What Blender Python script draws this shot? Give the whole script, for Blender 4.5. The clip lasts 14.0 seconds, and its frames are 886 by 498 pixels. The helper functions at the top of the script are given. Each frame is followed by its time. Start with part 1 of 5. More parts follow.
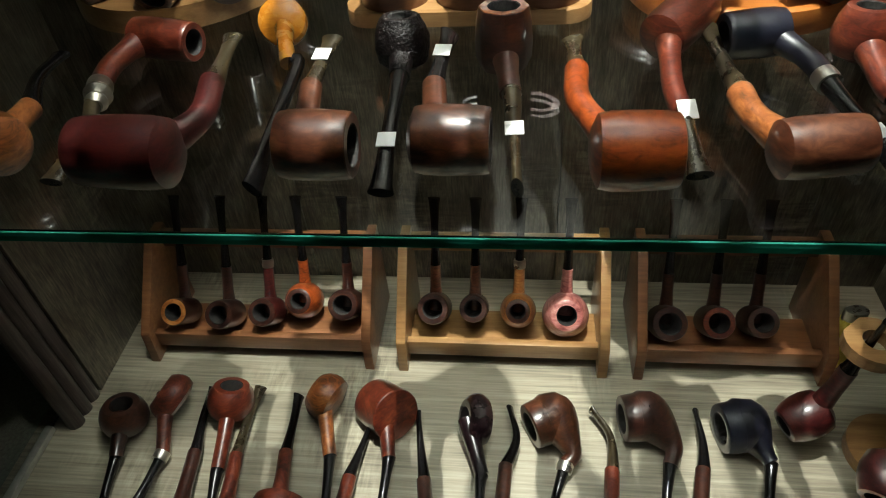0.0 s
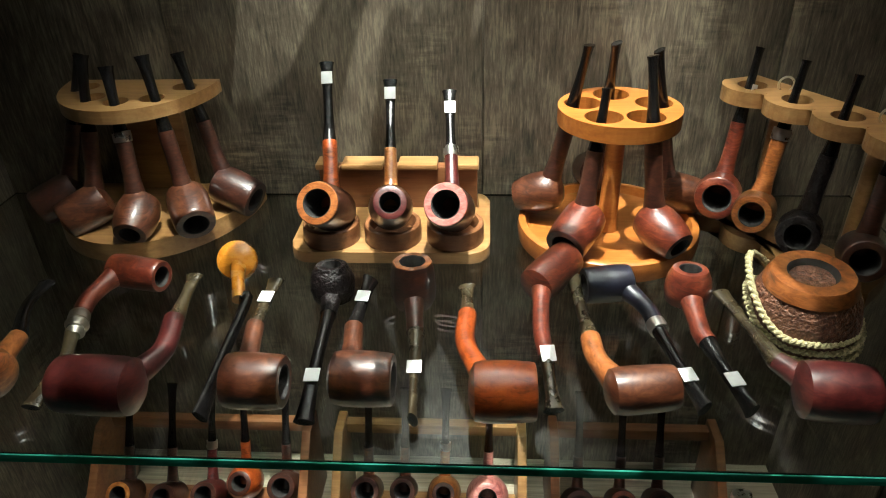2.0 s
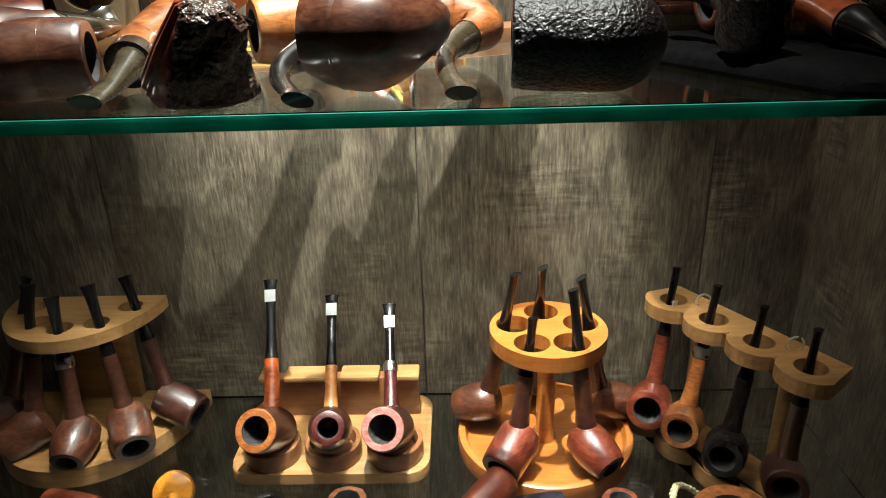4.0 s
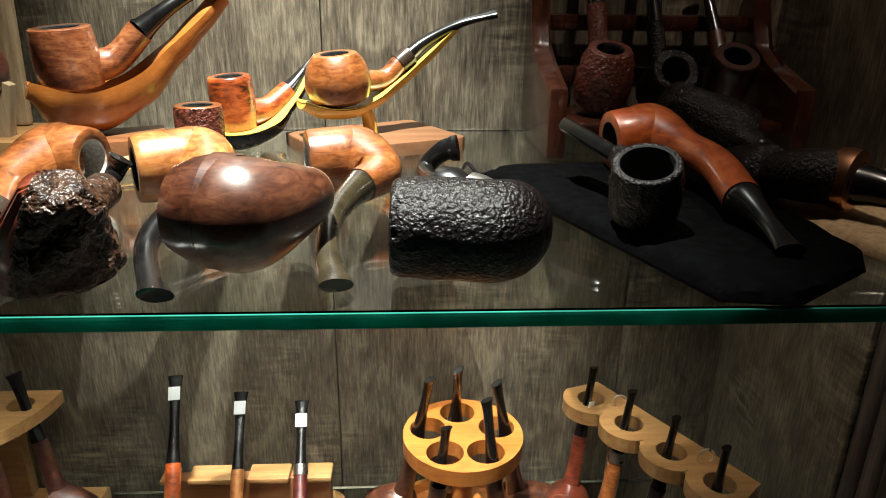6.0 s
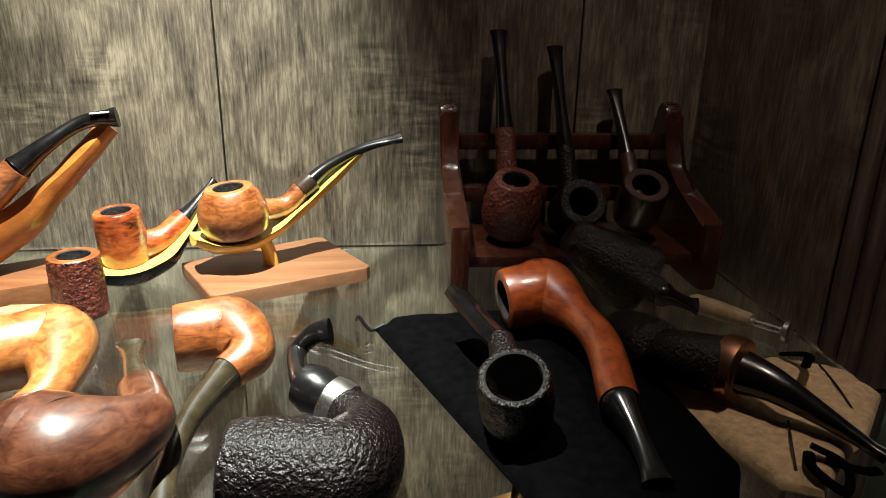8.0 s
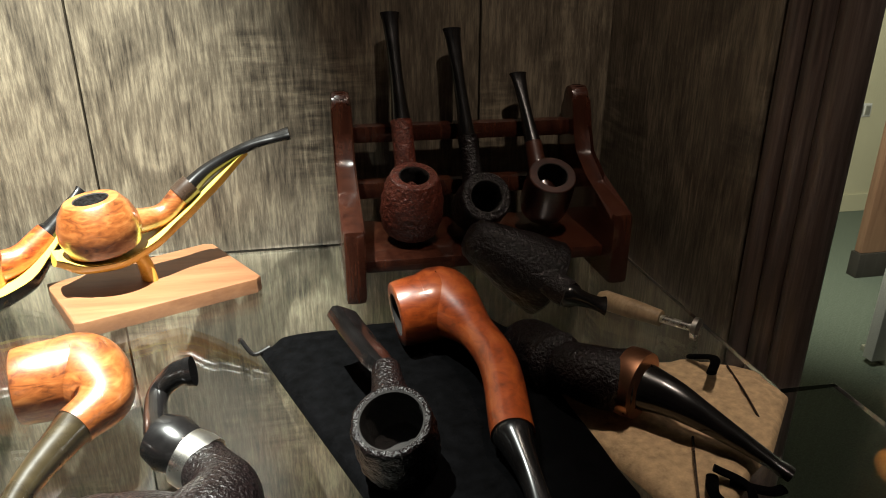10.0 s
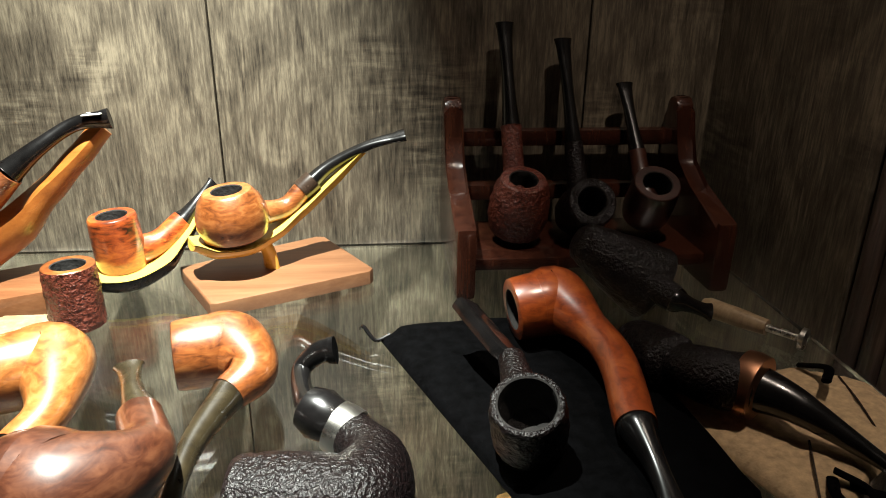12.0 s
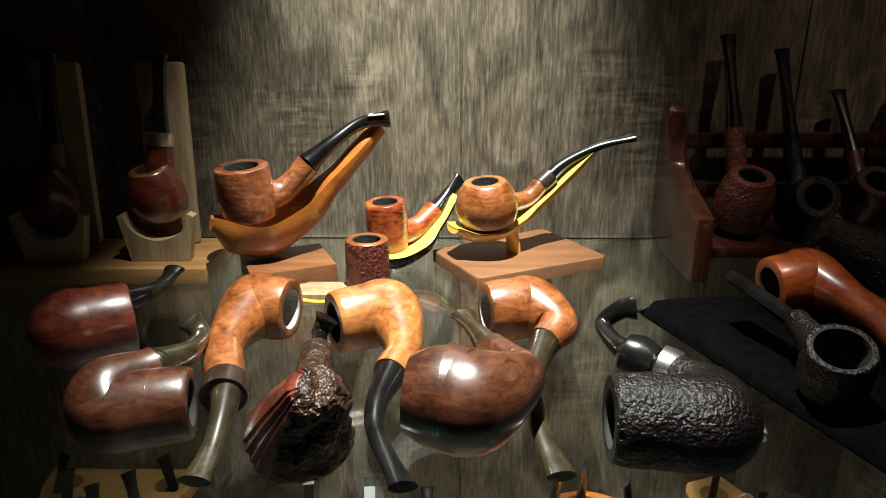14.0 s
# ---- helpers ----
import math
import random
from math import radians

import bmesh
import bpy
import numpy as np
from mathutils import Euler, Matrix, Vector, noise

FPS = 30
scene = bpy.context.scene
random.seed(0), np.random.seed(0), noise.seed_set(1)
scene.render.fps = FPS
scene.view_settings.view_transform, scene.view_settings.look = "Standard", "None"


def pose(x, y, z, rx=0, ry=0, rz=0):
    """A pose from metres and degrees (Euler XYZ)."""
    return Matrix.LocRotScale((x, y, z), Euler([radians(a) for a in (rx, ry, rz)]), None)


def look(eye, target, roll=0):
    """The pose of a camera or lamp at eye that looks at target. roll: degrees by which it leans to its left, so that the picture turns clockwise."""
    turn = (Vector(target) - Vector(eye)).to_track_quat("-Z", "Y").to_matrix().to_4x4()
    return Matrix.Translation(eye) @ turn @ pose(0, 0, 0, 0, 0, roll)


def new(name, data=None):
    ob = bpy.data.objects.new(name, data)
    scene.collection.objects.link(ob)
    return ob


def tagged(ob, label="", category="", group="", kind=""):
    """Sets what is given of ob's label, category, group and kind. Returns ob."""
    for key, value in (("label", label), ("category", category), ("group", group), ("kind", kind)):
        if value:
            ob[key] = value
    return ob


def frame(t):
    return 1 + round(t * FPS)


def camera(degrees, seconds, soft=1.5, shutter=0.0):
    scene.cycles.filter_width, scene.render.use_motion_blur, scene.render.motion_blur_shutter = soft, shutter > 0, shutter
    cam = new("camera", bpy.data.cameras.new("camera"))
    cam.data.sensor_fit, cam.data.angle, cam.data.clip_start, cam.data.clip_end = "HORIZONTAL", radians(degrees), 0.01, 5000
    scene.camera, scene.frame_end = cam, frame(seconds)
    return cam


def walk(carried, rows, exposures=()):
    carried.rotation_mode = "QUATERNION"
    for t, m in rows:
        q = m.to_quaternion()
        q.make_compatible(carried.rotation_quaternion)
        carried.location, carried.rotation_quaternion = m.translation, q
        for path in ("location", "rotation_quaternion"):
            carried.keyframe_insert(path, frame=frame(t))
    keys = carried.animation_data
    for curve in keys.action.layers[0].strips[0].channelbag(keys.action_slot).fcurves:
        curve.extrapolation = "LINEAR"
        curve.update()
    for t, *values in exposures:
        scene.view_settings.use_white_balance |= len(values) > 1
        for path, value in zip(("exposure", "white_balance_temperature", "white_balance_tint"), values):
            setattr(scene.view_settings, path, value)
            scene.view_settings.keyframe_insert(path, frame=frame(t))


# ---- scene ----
cam = camera(66.0, 14.0, soft=1.0)
PATH = [
    (0, (0.054, 0.001, 1.434), (-0.179, 1.448, 0.072), -5.3),
    (0.5, (0.062, -0.011, 1.455), (-0.143, 1.504, 0.165), -4.1),
    (1, (0.074, -0.02, 1.479), (-0.083, 1.575, 0.282), -2.8),
    (1.5, (0.086, -0.028, 1.507), (-0.051, 1.629, 0.395), -2.6),
    (2, (0.092, -0.038, 1.529), (-0.028, 1.673, 0.499), -1.6),
    (2.5, (0.096, -0.04, 1.55), (0.004, 1.728, 0.619), -1.3),
    (3, (0.105, -0.036, 1.567), (0.045, 1.756, 0.68), -0.9),
    (3.5, (0.112, -0.029, 1.582), (0.062, 1.799, 0.773), -1.1),
    (4, (0.125, -0.011, 1.621), (0.078, 1.838, 0.86), -1.7),
    (4.2, (0.127, -0.008, 1.629), (0.083, 1.849, 0.889), -1.6),
    (6.3, (0.1609, 0.0325, 1.6838), (0.284, 1.9, 0.978), 0.67),
    (6.5, (0.1676, 0.0369, 1.6897), (0.294, 1.905, 0.985), 0.51),
    (7, (0.1808, 0.0488, 1.7093), (0.316, 1.919, 1.014), 0.91),
    (7.5, (0.1891, 0.0582, 1.7298), (0.334, 1.93, 1.04), 0.63),
    (8, (0.1991, 0.0656, 1.7436), (0.387, 1.944, 1.083), 1.07),
    (8.5, (0.2118, 0.0696, 1.7473), (0.477, 1.935, 1.075), 1.19),
    (9, (0.225, 0.0791, 1.7498), (0.583, 1.914, 1.038), 0.75),
    (9.2, (0.2299, 0.0834, 1.7486), (0.606, 1.91, 1.025), 0.51),
    (11.3, (0.231, 0.1071, 1.7616), (0.5, 1.94, 1.008), -0.2),
    (11.5, (0.2201, 0.1013, 1.7578), (0.484, 1.943, 1.023), 0.26),
    (12, (0.197, 0.0833, 1.7559), (0.384, 1.936, 1.026), 0.68),
    (12.5, (0.1626, 0.0688, 1.748), (0.316, 1.932, 1.038), 1.09),
    (13, (0.1304, 0.0564, 1.7447), (0.217, 1.925, 1.038), 0.75),
    (13.5, (0.1097, 0.0459, 1.7464), (0.145, 1.927, 1.067), 0.33),
    (14, (0.0855, 0.0292, 1.7465), (0.05, 1.92, 1.095), -0.22),
]
walk(cam, [(t, look(eye, target, roll)) for t, eye, target, roll in PATH],
     [(0, -0.9), (1, -0.6), (2.5, -0.5), (3.5, -0.5), (4, -0.5), (6.5, -0.65), (7.5, -0.8), (9, -0.1), (11.5, -0.2), (12, -0.45), (13, -1.1), (14, -1.1)])

# ---- world and lights ----
world = bpy.data.worlds.new("world")
scene.world = world
world.use_nodes = True
world.node_tree.nodes["Background"].inputs[0].default_value = (0.55, 0.62, 0.75, 1)
world.node_tree.nodes["Background"].inputs[1].default_value = 0.0008

WALL, LEFT, RIGHT, TOP = 0.566, -0.385, 0.438, 2.29
BOTTOM, LOW, HIGH = 0.86, 1.232, 1.574
FRONT = 0.224


def spot(name, eye, target, watts, degrees, blend, size, colour):
    lamp = bpy.data.lights.new(name, "SPOT")
    lamp.energy, lamp.spot_size, lamp.spot_blend, lamp.shadow_soft_size, lamp.color = watts, radians(degrees), blend, size, colour
    ob = new(name, lamp)
    ob.matrix_world = look(eye, target)
    return ob


WARM = (0.94, 0.98, 0.90)
main_light = spot("cabinet_spot_light", (0.086, 0.335, 2.275), (0.079, 0.40, 1.3), 215, 76, 1.0, 0.005, WARM)
main_light.scale = (0.46, 1, 1)  # cone squeezed sideways, in place of shade from unseen goods
spot("side_spot_light", (0.365, 0.24, 2.275), (0.395, 0.42, 1.6), 10.5, 52, 1.0, 0.01, (1.0, 0.84, 0.7))
spot("room_spot_light", (1.9, 2.2, 2.6), (4.0, 4.3, 0.9), 450, 100, 0.8, 0.05, (1.0, 0.96, 0.76))


# ---- materials ----
def material(name, build):
    m = bpy.data.materials.new(name)
    m.use_nodes = True
    tree = m.node_tree
    bsdf = tree.nodes["Principled BSDF"]

    def add(kind, **values):
        n = tree.nodes.new(kind)
        for key, value in values.items():
            n.inputs[key.replace("_", " ")].default_value = value
        return n

    build(tree, bsdf, add, tree.links.new)
    return m


def ramp_node(add, stops):
    n = add("ShaderNodeValToRGB")
    while len(n.color_ramp.elements) < len(stops):
        n.color_ramp.elements.new(0.5)
    for e, (at, colour) in zip(n.color_ramp.elements, stops):
        e.position, e.color = at, (*colour, 1)
    return n


def mapping(add, link, scale, coords="Object", shift=True):
    """Object coordinates, scaled, and moved by the object's random number."""
    tc, mp = add("ShaderNodeTexCoord"), add("ShaderNodeMapping", Scale=scale)
    link(tc.outputs[coords], mp.inputs["Vector"])
    if shift:
        info, mul = add("ShaderNodeObjectInfo"), add("ShaderNodeVectorMath")
        mul.operation = "SCALE"
        mul.inputs[0].default_value = (7.3, 3.1, 5.7)
        link(info.outputs["Random"], mul.inputs["Scale"])
        link(mul.outputs[0], mp.inputs["Location"])
    return mp


def bumped(add, link, bsdf, height, strength, distance):
    b = add("ShaderNodeBump", Strength=strength, Distance=distance)
    link(height, b.inputs["Height"])
    link(b.outputs["Normal"], bsdf.inputs["Normal"])
    return b


def briar(name, dark, mid, light, rough=0.3, coat=1.0, relief=0.02, stretch=(60, 60, 180)):
    def build(tree, bsdf, add, link):
        mp = mapping(add, link, stretch)
        grain = add("ShaderNodeTexNoise", Scale=1.6, Detail=8, Roughness=0.62, Distortion=1.2)
        link(mp.outputs[0], grain.inputs["Vector"])
        mp2 = mapping(add, link, (1, 1, 1))
        cloud = add("ShaderNodeTexNoise", Scale=55, Detail=4, Roughness=0.6)
        link(mp2.outputs[0], cloud.inputs["Vector"])
        mix = add("ShaderNodeMath")
        mix.operation = "MULTIPLY_ADD"
        mix.inputs[1].default_value = 0.55
        half = add("ShaderNodeMath")
        half.operation = "MULTIPLY"
        half.inputs[1].default_value = 0.45
        link(cloud.outputs["Fac"], half.inputs[0])
        link(grain.outputs["Fac"], mix.inputs[0])
        link(half.outputs[0], mix.inputs[2])
        ramp = ramp_node(add, [(0.36, dark), (0.5, mid), (0.64, light)])
        link(mix.outputs[0], ramp.inputs[0])
        link(ramp.outputs[0], bsdf.inputs["Base Color"])
        wear = add("ShaderNodeMapRange")
        wear.inputs[3].default_value, wear.inputs[4].default_value = rough - 0.06, rough + 0.18
        link(cloud.outputs["Fac"], wear.inputs[0])
        link(wear.outputs[0], bsdf.inputs["Roughness"])
        bsdf.inputs["Coat Weight"].default_value = coat
        bsdf.inputs["Coat Roughness"].default_value = 0.2
        bumped(add, link, bsdf, grain.outputs["Fac"], 0.25, relief * 0.01)
    return material(name, build)


def rugged(name, dark, light, scale, depth, rough=0.3, shine=0.5):
    """Sandblasted or carved briar."""
    def build(tree, bsdf, add, link):
        mp = mapping(add, link, (scale, scale, scale))
        cells = add("ShaderNodeTexVoronoi", Scale=1.0)
        link(mp.outputs[0], cells.inputs["Vector"])
        fine = add("ShaderNodeTexNoise", Scale=1.5, Detail=2.5, Roughness=0.6)
        link(mp.outputs[0], fine.inputs["Vector"])
        total = add("ShaderNodeMath")
        total.operation = "MULTIPLY_ADD"
        total.inputs[1].default_value = 0.35
        link(cells.outputs["Distance"], total.inputs[0])
        link(fine.outputs["Fac"], total.inputs[2])
        ramp = ramp_node(add, [(0.35, light), (0.75, dark)])
        link(fine.outputs["Fac"], ramp.inputs[0])
        link(ramp.outputs[0], bsdf.inputs["Base Color"])
        bsdf.inputs["Roughness"].default_value = rough
        bsdf.inputs["Specular IOR Level"].default_value = shine
        bumped(add, link, bsdf, total.outputs[0], 1.0, depth)
    return material(name, build)


def plain(name, colour, rough=0.4, metal=0.0, spread=0.25, scale=90, relief=0.0, coat=0.0, shine=0.5):
    def build(tree, bsdf, add, link):
        bsdf.inputs["Specular IOR Level"].default_value = shine
        mp = mapping(add, link, (scale, scale, scale))
        n = add("ShaderNodeTexNoise", Scale=1.0, Detail=5, Roughness=0.6)
        link(mp.outputs[0], n.inputs["Vector"])
        ramp = ramp_node(add, [(0.3, [c * (1 - spread) for c in colour]), (0.7, [min(1, c * (1 + spread)) for c in colour])])
        link(n.outputs["Fac"], ramp.inputs[0])
        link(ramp.outputs[0], bsdf.inputs["Base Color"])
        r = add("ShaderNodeMapRange")
        r.inputs[3].default_value, r.inputs[4].default_value = max(0.05, rough - 0.08), rough + 0.1
        link(n.outputs["Fac"], r.inputs[0])
        link(r.outputs[0], bsdf.inputs["Roughness"])
        bsdf.inputs["Metallic"].default_value = metal
        bsdf.inputs["Coat Weight"].default_value = coat
        if relief:
            bumped(add, link, bsdf, n.outputs["Fac"], 0.6, relief)
    return material(name, build)


def grained(name, dark, mid, light, along, rough=0.45, fine=900.0, stretch=26.0, relief=0.0006, coat=0.0, crosscut=0.0):
    """Sawn wood or laminate with its grain along one axis (0, 1 or 2)."""
    def build(tree, bsdf, add, link):
        scale = [fine] * 3
        scale[along] = stretch
        mp = mapping(add, link, scale)
        lines = add("ShaderNodeTexNoise", Scale=0.55, Detail=6, Roughness=0.72, Distortion=0.1)
        link(mp.outputs[0], lines.inputs["Vector"])
        wide = [fine * 0.035] * 3
        wide[along] = stretch * 0.2
        mp2 = mapping(add, link, wide)
        cathedral = add("ShaderNodeTexNoise", Scale=1.0, Detail=4, Roughness=0.55, Distortion=1.1)
        link(mp2.outputs[0], cathedral.inputs["Vector"])
        mix = add("ShaderNodeMath")
        mix.operation = "MULTIPLY_ADD"
        mix.inputs[1].default_value = 0.62
        half = add("ShaderNodeMath")
        half.operation = "MULTIPLY"
        half.inputs[1].default_value = 0.38
        link(cathedral.outputs["Fac"], half.inputs[0])
        link(lines.outputs["Fac"], mix.inputs[0])
        link(half.outputs[0], mix.inputs[2])
        value = mix.outputs[0]
        if crosscut:
            # short pale saw marks across the grain, in patches
            cs = [40.0] * 3
            cs[along] = 260.0
            mp3 = mapping(add, link, cs)
            saw = add("ShaderNodeTexNoise", Scale=0.8, Detail=3, Roughness=0.6)
            link(mp3.outputs[0], saw.inputs["Vector"])
            patch = add("ShaderNodeTexNoise", Scale=9, Detail=2)
            mp4 = mapping(add, link, (1, 1, 1))
            link(mp4.outputs[0], patch.inputs["Vector"])
            gate = add("ShaderNodeMapRange")
            gate.inputs[1].default_value, gate.inputs[2].default_value, gate.inputs[4].default_value = 0.55, 0.68, crosscut
            link(patch.outputs["Fac"], gate.inputs[0])
            spread = add("ShaderNodeMath")
            spread.operation = "SUBTRACT"
            spread.inputs[1].default_value = 0.5
            link(saw.outputs["Fac"], spread.inputs[0])
            cut = add("ShaderNodeMath")
            cut.operation = "MULTIPLY_ADD"
            link(spread.outputs[0], cut.inputs[0])
            link(gate.outputs[0], cut.inputs[1])
            link(value, cut.inputs[2])
            value = cut.outputs[0]
        ramp = ramp_node(add, [(0.36, dark), (0.5, mid), (0.64, light)])
        link(value, ramp.inputs[0])
        link(ramp.outputs[0], bsdf.inputs["Base Color"])
        bsdf.inputs["Roughness"].default_value = rough
        bsdf.inputs["Coat Weight"].default_value = coat
        bumped(add, link, bsdf, value, 0.5, relief)
    return material(name, build)


def make_glass(name, colour, rough=0.0):
    def build(tree, bsdf, add, link):
        bsdf.inputs["Base Color"].default_value = (*colour, 1)
        bsdf.inputs["Transmission Weight"].default_value = 1
        bsdf.inputs["IOR"].default_value = 1.5
        bsdf.inputs["Roughness"].default_value = rough
    return material(name, build)


def make_edge():
    """The ground edge of green float glass: it passes on the light that runs inside the sheet."""
    m = bpy.data.materials.new("glass_edge")
    m.use_nodes = True
    t = m.node_tree
    t.nodes.remove(t.nodes["Principled BSDF"])
    tr, gl, mx = t.nodes.new("ShaderNodeBsdfTranslucent"), t.nodes.new("ShaderNodeBsdfDiffuse"), t.nodes.new("ShaderNodeMixShader")
    tc, ns, rp = t.nodes.new("ShaderNodeTexCoord"), t.nodes.new("ShaderNodeTexNoise"), t.nodes.new("ShaderNodeValToRGB")
    ns.inputs["Scale"].default_value, ns.inputs["Detail"].default_value = 60, 4
    rp.color_ramp.elements[0].color, rp.color_ramp.elements[1].color = (0.010, 0.115, 0.085, 1), (0.05, 0.34, 0.26, 1)
    t.links.new(tc.outputs["Object"], ns.inputs["Vector"])
    t.links.new(ns.outputs["Fac"], rp.inputs[0])
    t.links.new(rp.outputs[0], tr.inputs["Color"])
    t.links.new(rp.outputs[0], gl.inputs["Color"])
    mx.inputs[0].default_value = 0.5
    t.links.new(tr.outputs[0], mx.inputs[1])
    t.links.new(gl.outputs[0], mx.inputs[2])
    t.links.new(mx.outputs[0], t.nodes["Material Output"].inputs[0])
    return m


briar_red = briar("briar_red", (0.0228, 0.0032, 0.0021), (0.0911, 0.0148, 0.0063), (0.1693, 0.0369, 0.0148))
briar_cherry = briar("briar_cherry", (0.012, 0.0018, 0.0020), (0.044, 0.0055, 0.0052), (0.080, 0.0145, 0.0105))
briar_brown = briar("briar_brown", (0.0139, 0.0035, 0.0015), (0.0558, 0.0154, 0.0063), (0.1116, 0.0384, 0.0167))
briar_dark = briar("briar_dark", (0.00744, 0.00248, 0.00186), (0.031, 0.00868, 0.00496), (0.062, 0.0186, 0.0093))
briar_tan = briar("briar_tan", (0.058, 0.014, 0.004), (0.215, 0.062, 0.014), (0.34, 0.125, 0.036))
briar_flame = briar("briar_flame", (0.012, 0.003, 0.002), (0.26, 0.045, 0.008), (0.42, 0.11, 0.02))
briar_grain = briar("briar_grain", (0.045, 0.010, 0.004), (0.17, 0.047, 0.016), (0.32, 0.12, 0.045))
briar_rustic = rugged("briar_rustic", (0.03, 0.006, 0.004), (0.15, 0.035, 0.02), 330, 0.0018, 0.35)
briar_gold = briar("briar_gold", (0.13, 0.036, 0.007), (0.30, 0.100, 0.022), (0.42, 0.185, 0.056))
briar_yellow = briar("briar_yellow", (0.2850, 0.0855, 0.0072), (0.4370, 0.1530, 0.0126), (0.5130, 0.2160, 0.0270), rough=0.2)
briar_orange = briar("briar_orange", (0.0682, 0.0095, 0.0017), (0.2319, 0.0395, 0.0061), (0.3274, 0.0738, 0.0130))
briar_navy = briar("briar_navy", (0.0020, 0.0024, 0.0045), (0.0042, 0.0045, 0.0095), (0.009, 0.009, 0.017))
briar_black_smooth = briar("briar_black_smooth", (0.00496, 0.00248, 0.00372), (0.0124, 0.00558, 0.00682), (0.0248, 0.00868, 0.00868), rough=0.2)
briar_pink = briar("briar_pink", (0.144, 0.027, 0.027), (0.342, 0.117, 0.099), (0.495, 0.252, 0.207))
briar_black = rugged("briar_black", (0.002, 0.0018, 0.002), (0.006, 0.003, 0.003), 430, 0.0013, 0.34, 0.3)
briar_carved = rugged("briar_carved", (0.002, 0.0014, 0.0012), (0.045, 0.018, 0.008), 150, 0.004, 0.42, 0.35)
vulcanite = plain("vulcanite", (0.005, 0.0045, 0.0045), 0.22, spread=0.4, coat=0.3)
horn = briar("horn", (0.014, 0.010, 0.005), (0.026, 0.019, 0.009), (0.045, 0.034, 0.016), rough=0.22, stretch=(40, 40, 40))
char = plain("char", (0.012, 0.010, 0.009), 0.85, spread=0.6, scale=500, relief=0.0008)
# pale bore lining: light on the inner bowl wall, put into the colour
lit_bore_grey = plain("lit_bore_grey", (0.42, 0.40, 0.36), 0.9, spread=0.4, scale=600, relief=0.0006)
silver = plain("silver", (0.75, 0.72, 0.66), 0.28, 1.0, 0.12)
pewter = plain("pewter", (0.42, 0.39, 0.33), 0.38, 1.0, 0.25)
copper = plain("copper", (0.62, 0.30, 0.17), 0.3, 1.0, 0.15)
dark_ring = plain("dark_ring", (0.03, 0.018, 0.012), 0.25, coat=0.4)
paper = plain("paper", (0.86, 0.85, 0.84), 0.6, spread=0.05)
oak_wall = grained("oak_wall", (0.026, 0.020, 0.014), (0.100, 0.081, 0.057), (0.225, 0.188, 0.132), 2, fine=900, stretch=85, crosscut=0.6)
oak_board = grained("oak_board", (0.145, 0.125, 0.086), (0.28, 0.247, 0.178), (0.42, 0.38, 0.28), 0, fine=500, stretch=14, crosscut=0.6)
oak_trim = grained("oak_trim", (0.03, 0.02, 0.018), (0.07, 0.05, 0.042), (0.13, 0.10, 0.085), 2, rough=0.35)
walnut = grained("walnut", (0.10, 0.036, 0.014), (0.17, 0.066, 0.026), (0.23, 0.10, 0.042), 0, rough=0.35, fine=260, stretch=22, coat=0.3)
mahogany = grained("mahogany", (0.0132, 0.0037, 0.0023), (0.0390, 0.0112, 0.0059), (0.0600, 0.0198, 0.0097), 2, rough=0.25, fine=240, stretch=25, coat=0.5)
board_wood = grained("board_wood", (0.115, 0.046, 0.019), (0.165, 0.072, 0.031), (0.21, 0.098, 0.045), 0, rough=0.45, fine=260, stretch=18)
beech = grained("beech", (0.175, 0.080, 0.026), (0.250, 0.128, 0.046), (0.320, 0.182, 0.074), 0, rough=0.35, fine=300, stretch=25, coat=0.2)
honey = grained("honey", (0.230, 0.064, 0.010), (0.325, 0.102, 0.018), (0.400, 0.145, 0.032), 0, rough=0.35, fine=300, stretch=30, coat=0.3)
pale_wood = grained("pale_wood", (0.18, 0.12, 0.06), (0.30, 0.21, 0.12), (0.42, 0.31, 0.19), 2, rough=0.45, fine=300, stretch=30)
clear_glass = make_glass("clear_glass", (0.93, 0.98, 0.96))
glass_edge = make_edge()
velvet = plain("velvet", (0.0012, 0.0012, 0.0014), 0.9, spread=0.7, scale=160, relief=0.002, shine=0.03)
suede = plain("suede", (0.42, 0.29, 0.16), 0.9, spread=0.3, scale=260, relief=0.0012)
leather_dark = rugged("leather_dark", (0.04, 0.014, 0.008), (0.15, 0.055, 0.025), 260, 0.003, 0.5)
rope_mat = plain("rope_mat", (0.42, 0.37, 0.20), 0.8, spread=0.5, scale=700, relief=0.001)
yellow_plastic = plain("yellow_plastic", (0.72, 0.56, 0.10), 0.25, spread=0.15, scale=40, coat=0.4)
amber_plastic = plain("amber_plastic", (0.62, 0.34, 0.06), 0.25, spread=0.2, scale=40, coat=0.4)
black_plastic = plain("black_plastic", (0.012, 0.012, 0.013), 0.25)
room_paint = plain("room_paint", (0.62, 0.58, 0.42), 0.7, spread=0.06, scale=3, relief=0.0005)
carpet = plain("carpet", (0.14, 0.17, 0.14), 0.9, spread=0.35, scale=120, relief=0.002)
door_brown = grained("door_brown", (0.16, 0.08, 0.05), (0.24, 0.13, 0.085), (0.30, 0.17, 0.11), 2, fine=60, stretch=4)
white_paint = plain("white_paint", (0.78, 0.77, 0.78), 0.5, spread=0.05, scale=5)
seal_metal = plain("seal_metal", (0.55, 0.54, 0.48), 0.35, 0.6, 0.15)
WOODS = {"briar_tan": briar_tan, "briar_gold": briar_gold, "briar_red": briar_red, "briar_dark": briar_dark, "briar_pink": briar_pink, "briar_cherry": briar_cherry}
